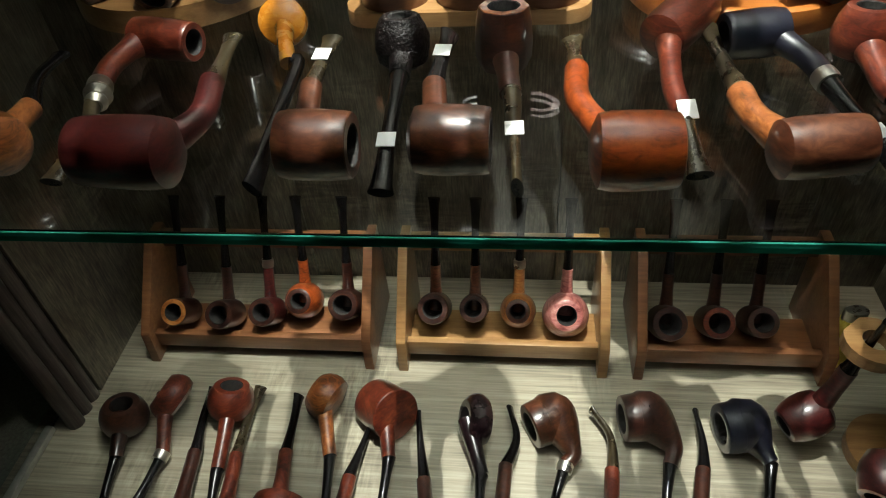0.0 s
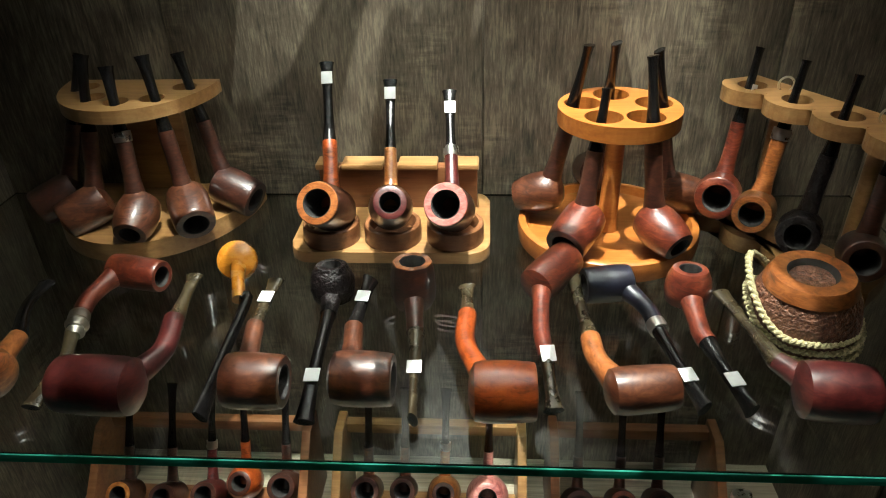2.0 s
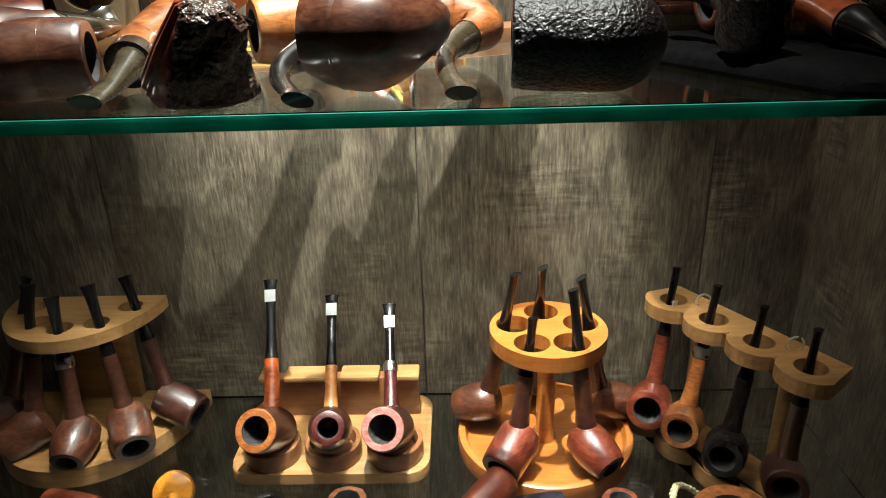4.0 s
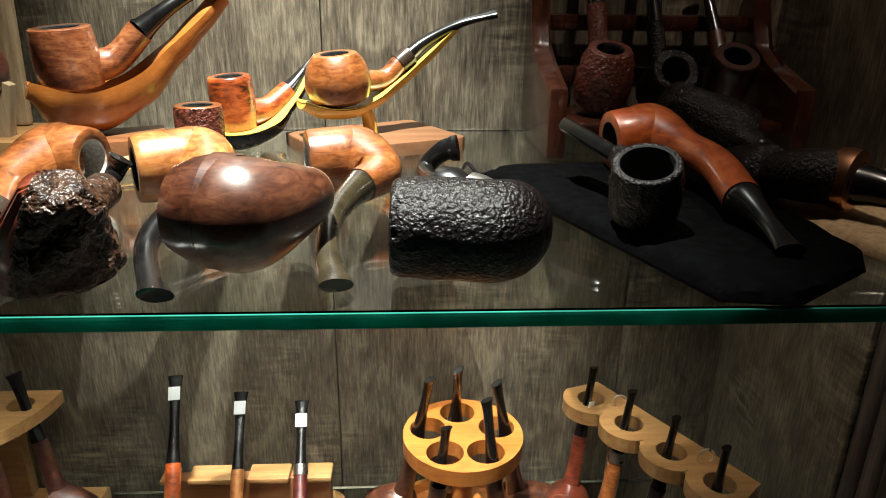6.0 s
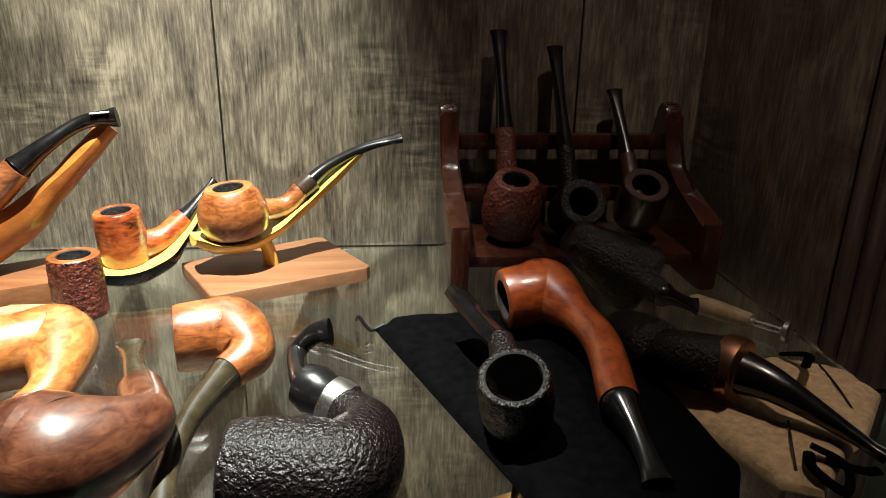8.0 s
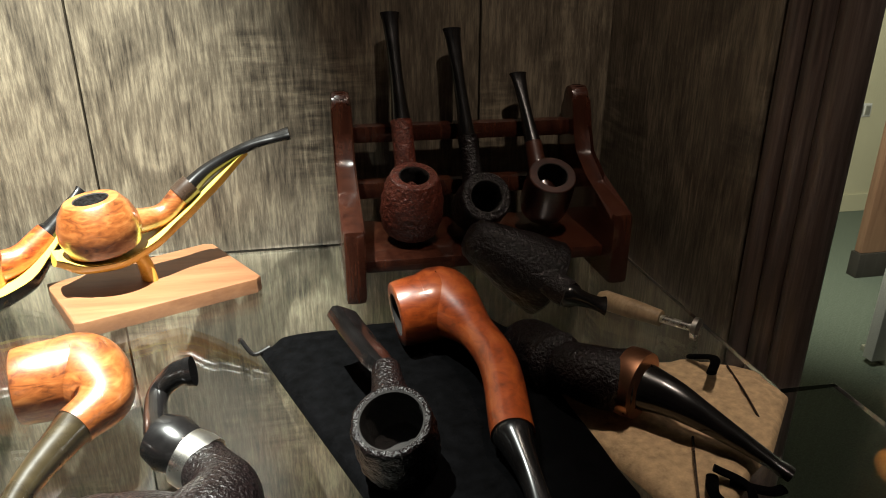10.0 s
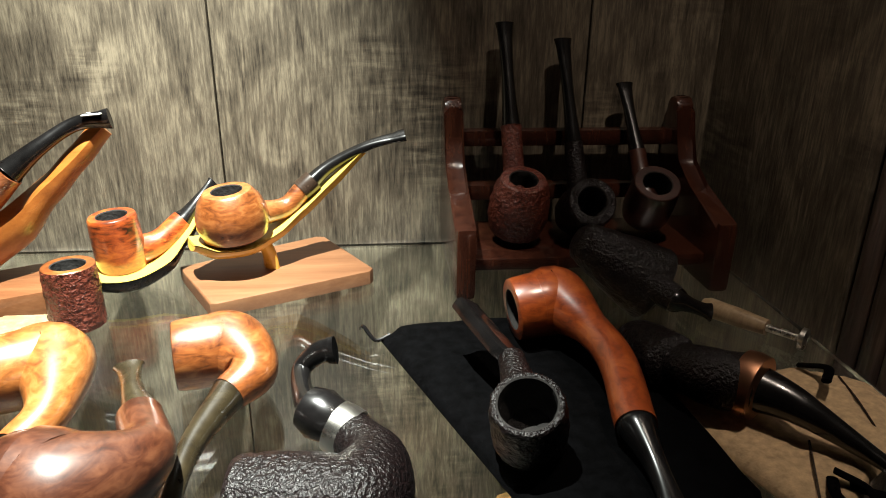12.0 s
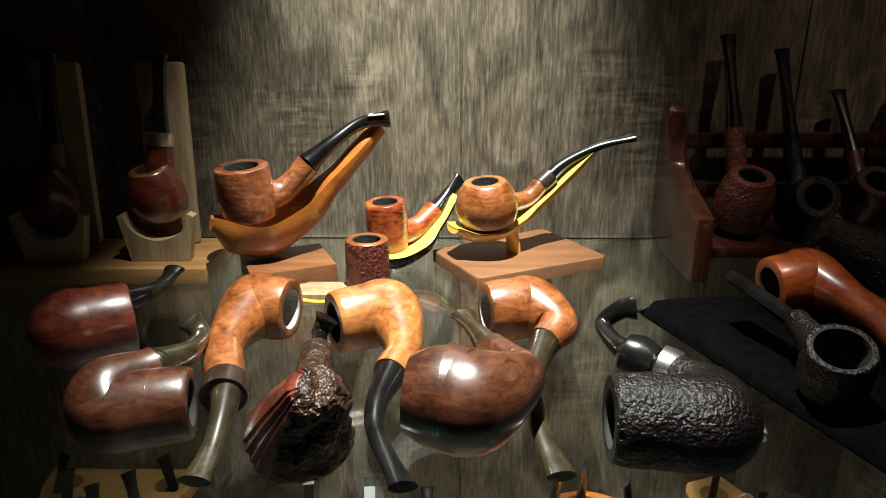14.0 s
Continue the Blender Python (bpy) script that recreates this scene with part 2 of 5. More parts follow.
RINGS = {"silver": silver, "pewter": pewter, "copper": copper, "dark": dark_ring}


# ---- builders ----
def part(name, bm, mats, parent=None, label="", smooth=True):
    """Links a bmesh, given in world places, as one mesh object under a thing or a part."""
    me = bpy.data.meshes.new(name)
    bmesh.ops.recalc_face_normals(bm, faces=bm.faces)
    origin = Vector((0, 0, 0))
    if parent:
        top = parent.parent or parent
        origin = top.location.copy()
    bm.transform(Matrix.Translation(-origin))
    bm.to_mesh(me)
    bm.free()
    for m in (mats if isinstance(mats, (list, tuple)) else [mats]):
        me.materials.append(m)
    if smooth:
        me.shade_smooth()
        me.set_sharp_from_angle(angle=radians(38))
    ob = new(name, me)
    if parent:
        ob.parent = parent
    if label:
        tagged(ob, label)
    return ob


def thing(name, at, label, category, group=""):
    ob = new(name)
    ob.location = at
    ob.empty_display_size = 0.01
    return tagged(ob, label, category, group)


def axes(d):
    """Two unit vectors square to d."""
    d = Vector(d).normalized()
    u = d.orthogonal().normalized()
    if abs(d.z) < 0.95:
        u = d.cross(Vector((0, 0, 1))).normalized()
    return u, d.cross(u).normalized()


def lathe(bm, a, b, profile, segs=40, wobble=0.0, facets=0, mat_from=None, calm=None):
    """Turns (radius, along) about the line from a to b; along is in the length of ab."""
    a, b = Vector(a), Vector(b)
    d = b - a
    u, v = axes(d)
    rings = []
    for r, h in profile:
        ring = []
        for k in range(segs):
            w = 2 * math.pi * k / segs
            rr = r
            if facets:
                step = 2 * math.pi / facets
                w0 = (w % step) - step / 2
                rr = r * (0.35 + 0.65 * math.cos(step / 2) / math.cos(w0))
            p = a + d * h + (u * math.cos(w) + v * math.sin(w)) * rr
            if wobble:
                amount = wobble
                if calm is not None:
                    away = (u * math.cos(w) + v * math.sin(w)).dot(calm)
                    amount *= min(1.0, max(0.0, 0.9 - 1.6 * away))
                    p -= (u * math.cos(w) + v * math.sin(w)) * (0.0011 if away > 0.5 and (away * 14) % 2 < 0.7 else 0.0)
                p += (p - a - d * h).normalized() * amount * (noise.noise(p * (210 if wobble < 0.002 else 110)) + 0.6 * noise.noise(p * (430 if wobble < 0.002 else 260))) if r > 1e-5 and h < 0.97 else Vector()
            ring.append(bm.verts.new(p))
        rings.append(ring)
    faces = []
    for i in range(len(rings) - 1):
        for k in range(segs):
            q = bm.faces.new((rings[i][k], rings[i][(k + 1) % segs], rings[i + 1][(k + 1) % segs], rings[i + 1][k]))
            if mat_from:
                q.material_index = mat_from[i]
            faces.append(q)
    for ring, i in ((rings[0], 0), (rings[-1], -1)):
        q = bm.faces.new(ring)
        if mat_from:
            q.material_index = mat_from[i]
    return faces


def smooth_path(points, n=6):
    p = [Vector(q) for q in points]
    if len(p) == 2:
        return [p[0].lerp(p[1], k / n) for k in range(n + 1)]
    ext = [p[0] * 2 - p[1]] + p + [p[-1] * 2 - p[-2]]
    out = []
    for i in range(1, len(ext) - 2):
        a, b, c, d = ext[i - 1:i + 3]
        for k in range(n):
            t = k / n
            out.append(0.5 * ((2 * b) + (c - a) * t + (2 * a - 5 * b + 4 * c - d) * t * t + (3 * b - a - 3 * c + d) * t ** 3))
    out.append(p[-1])
    return out


def tube(bm, points, radius, segs=20, n=6, square=False):
    """A tube along a smooth line; radius(s) gives the half width and half height at s from 0 to 1."""
    path = smooth_path(points, n)
    lengths = [0.0]
    for i in range(1, len(path)):
        lengths.append(lengths[-1] + (path[i] - path[i - 1]).length)
    side = None
    rings = []
    for i, p in enumerate(path):
        d = (path[min(i + 1, len(path) - 1)] - path[max(i - 1, 0)]).normalized()
        if side is None:
            side = axes(d)[0]
        side = (side - d * side.dot(d)).normalized()
        up = d.cross(side)
        w, h = radius(lengths[i] / max(lengths[-1], 1e-6))
        ring = []
        for k in range(segs):
            c, s = math.cos(2 * math.pi * k / segs), math.sin(2 * math.pi * k / segs)
            if square:
                e = max(abs(c), abs(s)) ** 0.8
                c, s = c / e, s / e
            ring.append(bm.verts.new(p + side * w * c + up * h * s))
        rings.append(ring)
    for i in range(len(rings) - 1):
        for k in range(segs):
            bm.faces.new((rings[i][k], rings[i][(k + 1) % segs], rings[i + 1][(k + 1) % segs], rings[i + 1][k]))
    bm.faces.new(rings[0])
    bm.faces.new(rings[-1])
    return path


def ladle(bm, points, widths, depths, hollows, n=5):
    """A spoon along a smooth line: half widths, depths below the line, and how far the upper side is scooped out."""
    path = smooth_path(points, n)

    def level(values, i):
        k, f = divmod(i / n, 1)
        k = int(k)
        if k + 1 >= len(values):
            return values[-1]
        f = f * f * (3 - 2 * f)
        return values[k] * (1 - f) + values[k + 1] * f

    rings = []
    for i, p in enumerate(path):
        d = (path[min(i + 1, len(path) - 1)] - path[max(i - 1, 0)]).normalized()
        side = d.cross(Vector((0, 0, 1))).normalized()
        up = side.cross(d)
        w, h, c = level(widths, i), level(depths, i), level(hollows, i)
        ring = [p + side * w * math.cos(a) - up * h * math.sin(a) for a in [math.pi * k / 12 for k in range(13)]]
        ring += [p - side * w * 0.9 * (1 - k / 5.5) - up * (c * (1 - (1 - k / 5.5) ** 2)) for k in range(1, 11)]
        rings.append([bm.verts.new(q) for q in ring])
    m = len(rings[0])
    for a, b in zip(rings, rings[1:]):
        for k in range(m):
            bm.faces.new((a[k], a[(k + 1) % m], b[(k + 1) % m], b[k]))
    bm.faces.new(rings[0])
    bm.faces.new(rings[-1])


def box(bm, lo, hi, bevel=0.001, turn=None):
    """A box between two corners, with rounded edges; turn is applied at the end."""
    lo, hi = Vector(lo), Vector(hi)
    made = bmesh.ops.create_cube(bm, size=1, matrix=Matrix.Translation((lo + hi) / 2) @ Matrix.Diagonal((*(hi - lo), 1)))["verts"]
    if bevel:
        edges = {e for v in made for e in v.link_edges}
        bmesh.ops.bevel(bm, geom=list(edges), offset=bevel, segments=2, affect="EDGES", profile=0.6)
    if turn is not None:
        bmesh.ops.transform(bm, matrix=turn, verts=bm.verts)


def slab(bm, outline, z0, z1, bevel=0.0012):
    """A flat piece of any outline between two heights."""
    lo = [bm.verts.new((x, y, z0)) for x, y in outline]
    hi = [bm.verts.new((x, y, z1)) for x, y in outline]
    n = len(outline)
    bm.faces.new(lo[::-1])
    top = bm.faces.new(hi)
    for k in range(n):
        bm.faces.new((lo[k], lo[(k + 1) % n], hi[(k + 1) % n], hi[k]))
    if bevel:
        bmesh.ops.bevel(bm, geom=list(top.edges), offset=bevel, segments=2, affect="EDGES", profile=0.6)


SHAPES = {
    "billiard": [(0.06, 0.0), (0.40, 0.012), (0.66, 0.04), (0.93, 0.10), (0.99, 0.24), (1.0, 0.45), (0.985, 0.7), (0.95, 0.92), (0.92, 0.985), (0.88, 1.0)],
    "apple": [(0.06, 0.0), (0.35, 0.012), (0.62, 0.045), (0.90, 0.15), (1.0, 0.38), (0.99, 0.58), (0.90, 0.80), (0.77, 0.95), (0.73, 0.99), (0.68, 1.0)],
    "ball": [(0.06, 0.0), (0.35, 0.012), (0.62, 0.045), (0.88, 0.15), (1.0, 0.40), (0.98, 0.60), (0.86, 0.82), (0.70, 0.96), (0.66, 0.99), (0.62, 1.0)],
    "egg": [(0.06, 0.0), (0.35, 0.012), (0.65, 0.05), (0.92, 0.18), (1.0, 0.38), (0.97, 0.6), (0.86, 0.85), (0.76, 0.97), (0.70, 1.0)],
    "poker": [(0.96, 0.0), (1.0, 0.02), (1.0, 0.3), (0.99, 0.7), (0.97, 0.96), (0.95, 0.99), (0.92, 1.0)],
    "panel": [(0.60, 0.0), (0.84, 0.05), (1.0, 0.22), (1.03, 0.45), (0.98, 0.75), (0.90, 0.96), (0.87, 0.99), (0.84, 1.0)],
    "cone": [(0.34, 0.0), (0.50, 0.06), (0.62, 0.25), (0.78, 0.5), (0.92, 0.78), (1.0, 0.96), (0.97, 0.99), (0.92, 1.0)],
}


def pipe(label, heel, rim, r, shank, stem, shape, wood, mouth, rs, group="", tag=None, ring=None, rimwood=None, shankwood=None,
         square=0, ball=0, fat=0, mush=0, elbow=0, bore=0.66, lining=None):
    """A tobacco pipe: a turned bowl from heel to rim, a shank and a stem along smooth lines."""
    heel, rim = Vector(heel), Vector(rim)
    root = thing("tobacco_pipe", heel, label, "pipe", group)
    bm = bmesh.new()
    outer = [(r * a, h) for a, h in SHAPES[shape]]
    edge = outer[-1][0]
    hole = edge * bore
    prof = outer + [(hole * 1.06, 1.0), (hole, 0.985), (hole * 0.97, 0.7), (hole * 0.8, 0.38), (hole * 0.3, 0.30)]
    if elbow:
        # the lower half belongs to the bend that runs on into the shank
        prof = [(r * 0.5, 0.46), (r * 0.97, 0.47)] + [q for q in outer if q[1] > 0.47] + prof[len(outer):]
    n = len(prof) - 5
    mats = [0] * (n - 2) + [2, 2] + [1] * 4
    rough = wood in (briar_black, briar_rustic, briar_carved)
    if rough:
        fine, kinds = [], []
        for (p, q), k in zip(zip(prof, prof[1:]), mats + [1]):
            fine += [(p[0] + (q[0] - p[0]) * j / 4, p[1] + (q[1] - p[1]) * j / 4) for j in range(4)]
            kinds += [k] * 4
        prof, mats = fine + [prof[-1]], kinds
    lathe(bm, heel, rim, prof, 90 if rough else 44, {briar_black: 0.0008, briar_rustic: 0.0006, briar_carved: 0.0040}.get(wood, 0.0), 8 if shape == "panel" else 0, mats, Vector((-0.95, 0, 0.3)) if wood is briar_carved else None)
    if wood is briar_carved:
        axis = heel.lerp(rim, 0.5)
        for face in bm.faces:
            if face.material_index == 0 and (face.calc_center_median() - axis).dot(Vector((-0.95, 0, 0.3))) > r * 0.28:
                face.material_index = 3
    bowl_mesh = bm
    # the shank grows out of the bowl near its heel
    d = (rim - heel).normalized()
    first = Vector(shank[0])
    inside = heel + d * max(r * 0.8, min((rim - heel).length * 0.5, (first - heel).dot(d)))
    pts = [inside] + [Vector(q) for q in shank[1:]] if len(shank) > 1 else [inside, first]
    length = (rim - heel).length
    if not elbow and bore > 0.7:
        # begin in the bowl's wall, clear of the bore
        aside = pts[1] - inside
        aside -= d * aside.dot(d)
        if aside.length > r:
            pts[0] = inside + aside.normalized() * r * 0.72
    if elbow:
        pts = [heel + d * length * 0.62, heel + d * length * 0.5, heel + d * r * 0.55] + pts[1:]
    span = sum((q - p).length for p, q in zip(pts, pts[1:]))
    root_r = r * 0.992 if elbow else min(r * 0.7, rs * 1.4)
    start = max(0.0, length * 0.62 - r * 0.7) / span if elbow else 0.0
    reach = min(1.0 - start, (2.7 * r * elbow if elbow else 1.9 * r) / span)

    def flare(s):
        k = min(1, max(0, s - start) / reach)
        return (rs + (root_r - rs) * (1 - k * k * (3 - 2 * k)),) * 2

    bowl_mats = [wood, lining or char, WOODS[rimwood] if rimwood else wood, briar_red]
    if elbow:
        # bowl and shank are cut from one piece
        tube(bowl_mesh, pts, flare, 44, 8)
        shank_ob = part("bowl", bowl_mesh, bowl_mats, root)
    else:
        part("bowl", bowl_mesh, bowl_mats, root)
        bm = bmesh.new()
        tube(bm, pts, flare, 26, 8)
        shank_ob = part("shank", bm, (WOODS.get(shankwood) if isinstance(shankwood, str) else shankwood) or wood, root)
    last, nxt = pts[-1], Vector(stem[0])
    way = (Vector(stem[1]) - nxt).normalized()
    if ring:
        bm = bmesh.new()
        lathe(bm, last - way * 0.002, last + way * (0.007 if ring != "dark" else 0.009), [(rs * 0.9, 0), (rs * 1.10, 0.02), (rs * 1.14, 0.5), (rs * 1.10, 0.98), (rs * 0.9, 1)], 28)
        part("ring", bm, RINGS[ring], shank_ob, {"silver": "polished silver band", "pewter": "dull pewter ferrule", "copper": "copper band", "dark": "dark ferrule"}[ring])
    if mush:
        bm = bmesh.new()
        lathe(bm, last + way * 0.006, last + way * 0.022, [(rs * 0.7, 0), (rs * 1.25, 0.25), (rs * 0.8, 0.5), (rs * 1.0, 0.75), (rs * 0.6, 1)], 24)
        part("ferrule", bm, pewter, root)
    if ball:
        bm = bmesh.new()
        c = nxt.lerp(Vector(stem[1]), 0.62)
        lathe(bm, c - way * 0.010, c + way * 0.010, [(rs * 0.5, 0), (rs * 0.95, 0.15), (rs * 1.15, 0.5), (rs * 0.95, 0.85), (rs * 0.4, 1)], 28)
        part("ball_joint", bm, vulcanite, root)
    bm = bmesh.new()
    wide = 1.45 if fat else 1.0

    def taper(s):
        w = (rs * 0.94 * (1 - s) + 0.0058 * s - 1.15 * rs * s * (1 - s)) * (1 + (wide - 1) * max(0, 1 - s * 2.4))
        h = (rs * 0.94 * (1 - s) + min(rs * 0.4, 0.0024) * s - 0.45 * rs * s * (1 - s)) * (1 + (wide - 1) * max(0, 1 - s * 2.4))
        if s > 0.95:
            w, h = w * 1.10, h * 1.22
        if square:
            w, h = rs * 1.25 * min(1, 0.6 + 3 * s), rs * 0.62
        return w, h

    stem_pts = [last] + [Vector(q) for q in stem]
    line = tube(bm, stem_pts, taper, 20, 7, bool(square))
    stem_ob = part("stem", bm, mouth, root)
    if tag is not None:
        i = min(len(line) - 2, int(tag * (len(line) - 1)))
        p, w = line[i], (line[i + 1] - line[i - 1]).normalized()
        s = axes(w)[0]
        up = s.cross(w).normalized()
        if up.dot(Vector((0, -0.6, 0.8))) < 0:
            s, up = -s, -up
        bm = bmesh.new()
        m = Matrix((( *s, ), (*w, ), (*up, ))).transposed().to_4x4()
        hw, hh = taper(tag)
        hw = max(hw, 0.0052)
        box(bm, (-hw * 0.92, -0.0056, hh + 0.0009), (hw * 0.92, 0.0056, hh + 0.0016), 0.0003, Matrix.Translation(p) @ m)
        part("price_tag", bm, paper, stem_ob, "small blank white price tag")
    return root


def upright(label, heel, rim, r, top, wood, shape="billiard", rs=0.0055, tag=None, ring=None, rimwood=None, group="", mouth=None, neck=0.45, neckwood=None):
    """A pipe held up in a rack, its stem rising behind the bowl."""
    heel, rim, top = Vector(heel), Vector(rim), Vector(top)
    base = heel.lerp(rim, 0.3)
    j = base.lerp(top, neck)
    return pipe(label, heel, rim, r, [base, base.lerp(j, 0.5), j], [j.lerp(top, 0.04), j.lerp(top, 0.5), top], shape, wood, mouth or vulcanite, rs, group, tag, ring, rimwood, neckwood)


shop_dark = plain("shop_dark", (0.035, 0.03, 0.028), 0.7, spread=0.3, scale=4)


# ---- the cabinet ----
def structure(name, label, bm, mat, smooth=False):
    ob = part(name, bm, mat, None, label, smooth)
    tagged(ob, label, "", "", "structure")
    return ob


SEAMS = [LEFT - 0.02, -0.19, 0.09, 0.345, RIGHT + 0.02]
bm = bmesh.new()
box(bm, (SEAMS[0], WALL + 0.003, BOTTOM - 0.03), (SEAMS[-1], WALL + 0.02, TOP + 0.02), 0)
wall_back = structure("wall_back", "grey-brown oak laminate cabinet back wall", bm, oak_wall)
for a, b in zip(SEAMS, SEAMS[1:]):
    bm = bmesh.new()
    box(bm, (a + 0.0006, WALL - 0.004, BOTTOM - 0.03), (b - 0.0006, WALL + 0.003, TOP), 0.0008)
    part("panel", bm, oak_wall, wall_back)
for name, x0, x1, face in (("wall_left", LEFT - 0.02, LEFT, 1), ("wall_right", RIGHT, RIGHT + 0.02, -1)):
    bm = bmesh.new()
    box(bm, (x0, 0.385, BOTTOM - 0.03), (x1, WALL - 0.004, TOP), 0.001)
    side = structure(name, "oak laminate cabinet side panel", bm, oak_wall)
    # fluted trim on the panel's front edge
    for k in range(3):
        bm = bmesh.new()
        y = 0.376 - 0.0158 * k
        tx = x1 - 0.007 if face == 1 else x0 + 0.007
        tube(bm, [(tx, y, BOTTOM - 0.03), (tx, y, TOP)], lambda s: (0.0085, 0.0078), 16, 1)
        part("fluted_trim", bm, oak_trim, side, "dark moulded vertical trim")
    # side glass in front of the panel, with its metal seal
    bm = bmesh.new()
    gx = x0 - 0.014 if face == 1 else x1 + 0.008
    box(bm, (gx, 0.12, BOTTOM + 0.002), (gx + 0.006, 0.372, TOP), 0.0005)
    pane = part("glass_pane", bm, clear_glass, side, "clear side glass pane", False)
    pane.visible_shadow = False
    bm = bmesh.new()
    box(bm, (gx - 0.002, 0.12, BOTTOM), (gx + 0.010, 0.336, BOTTOM + 0.008), 0.002)
    part("seal_strip", bm, seal_metal, side, "pale metal seal strip")
bm = bmesh.new()
box(bm, (LEFT - 0.05, 0.10, BOTTOM - 0.03), (RIGHT + 0.05, WALL - 0.004, BOTTOM), 0.001)
structure("base_board", "pale oak laminate bottom board of the cabinet", bm, oak_board)
bm = bmesh.new()
box(bm, (LEFT - 0.02, 0.10, 0.0), (RIGHT + 0.02, WALL + 0.02, BOTTOM - 0.03), 0.002)
structure("cabinet_plinth", "dark oak cabinet plinth below the display", bm, oak_trim)
bm = bmesh.new()
box(bm, (LEFT - 0.02, 0.10, TOP), (RIGHT + 0.02, WALL + 0.003, TOP + 0.02), 0.001)
structure("ceiling", "oak laminate cabinet top with spot lights", bm, oak_wall)
for z, front, words in ((LOW, FRONT, "lower"), (HIGH, 0.236, "upper")):
    bm = bmesh.new()
    slab(bm, [(LEFT - 0.031, front), (RIGHT + 0.027, front), (RIGHT + 0.027, 0.334), (RIGHT - 0.002, 0.334), (RIGHT - 0.002, WALL - 0.006), (LEFT + 0.002, WALL - 0.006), (LEFT + 0.002, 0.334), (LEFT - 0.031, 0.334)], z - 0.0062, z, 0.0005)
    shelf = structure("glass_shelf", "thick clear glass shelf with green edge, " + words, bm, clear_glass)
    shelf.visible_shadow = False
    bm = bmesh.new()
    box(bm, (LEFT - 0.031, front - 0.0016, z - 0.0060), (RIGHT + 0.027, front - 0.0004, z - 0.0003), 0.0003)
    part("shelf_edge", bm, glass_edge, shelf, "green ground front edge")

# ---- the room beyond ----
bm = bmesh.new()
box(bm, (-4, -4, -0.02), (6.5, 4.6, 0), 0)
structure("floor", "grey-green carpet floor of the shop", bm, carpet)
for name, lo, hi in (("wall_north", (-4, 4.6, 0), (6.5, 4.7, 2.7)), ("wall_south", (-4, -4.1, 0), (6.5, -4, 2.7)), ("wall_west", (-4.1, -4, 0), (-4, 4.6, 2.7)), ("wall_east", (6.5, -4, 0), (6.6, 4.6, 2.7)), ("room_ceiling", (-4, -4, 2.7), (6.5, 4.6, 2.8))):
    bm = bmesh.new()
    box(bm, lo, hi, 0)
    structure(name, "cream painted shop wall" if name == "wall_north" else "dark painted shop wall" if "wall" in name else "dark painted shop ceiling", bm, room_paint if name == "wall_north" else shop_dark)
bm = bmesh.new()
box(bm, (-4, 4.585, 0), (6.5, 4.6, 0.14), 0.003)
structure("baseboard", "cream painted skirting board", bm, room_paint)


# ---- pipes lying on the shelves ----
pipe("bent orange briar pipe with black stem on glass shelf",
     (-0.204, 0.265, 1.250), (-0.241, 0.280, 1.250), 0.0170, [(-0.207, 0.283, 1.248), (-0.223, 0.311, 1.246)], [(-0.226, 0.318, 1.246), (-0.241, 0.350, 1.244), (-0.248, 0.386, 1.240)], "apple", briar_tan, vulcanite, 0.0065, group="pipes on the lower glass shelf")
pipe("reddish bent pipe with pewter ferrule and horn stem",
     (-0.200, 0.397, 1.247), (-0.154, 0.386, 1.247), 0.0132, [(-0.208, 0.398, 1.247), (-0.197, 0.361, 1.246), (-0.195, 0.338, 1.244)], [(-0.191, 0.320, 1.243), (-0.183, 0.296, 1.242), (-0.184, 0.275, 1.239), (-0.185, 0.256, 1.236)], "billiard", briar_red, horn, 0.0065, group="pipes on the lower glass shelf", ring='pewter', mush=1)
pipe("dark red pipe lying with its stem raised",
     (-0.113, 0.260, 1.251), (-0.165, 0.262, 1.251), 0.0185, [(-0.114, 0.265, 1.250), (-0.115, 0.293, 1.250), (-0.119, 0.326, 1.252)], [(-0.119, 0.334, 1.252), (-0.122, 0.374, 1.256)], "billiard", briar_cherry, horn, 0.0070, group="pipes on the lower glass shelf")
pipe("yellow glossy egg pipe with straight black stem",
     (-0.099, 0.398, 1.256), (-0.102, 0.414, 1.243), 0.0160, [(-0.096, 0.390, 1.252), (-0.093, 0.382, 1.250), (-0.086, 0.360, 1.245)], [(-0.081, 0.361, 1.244), (-0.079, 0.300, 1.240), (-0.077, 0.251, 1.236)], "egg", briar_yellow, vulcanite, 0.0050, group="pipes on the lower glass shelf")
pipe("brown smooth pipe with horn stem and white tag",
     (-0.067, 0.269, 1.250), (-0.028, 0.268, 1.250), 0.0175, [(-0.064, 0.282, 1.250), (-0.061, 0.320, 1.252)], [(-0.061, 0.322, 1.252), (-0.059, 0.369, 1.256)], "billiard", briar_brown, horn, 0.0062, group="pipes on the lower glass shelf", tag=0.8)
pipe("black rusticated ball pipe with tagged black stem",
     (-0.019, 0.372, 1.235), (-0.019, 0.376, 1.266), 0.0165, [(-0.018, 0.364, 1.244), (-0.017, 0.344, 1.244)], [(-0.017, 0.341, 1.244), (-0.015, 0.288, 1.241), (-0.013, 0.248, 1.237)], "ball", briar_black, vulcanite, 0.0060, group="pipes on the lower glass shelf", tag=0.72)
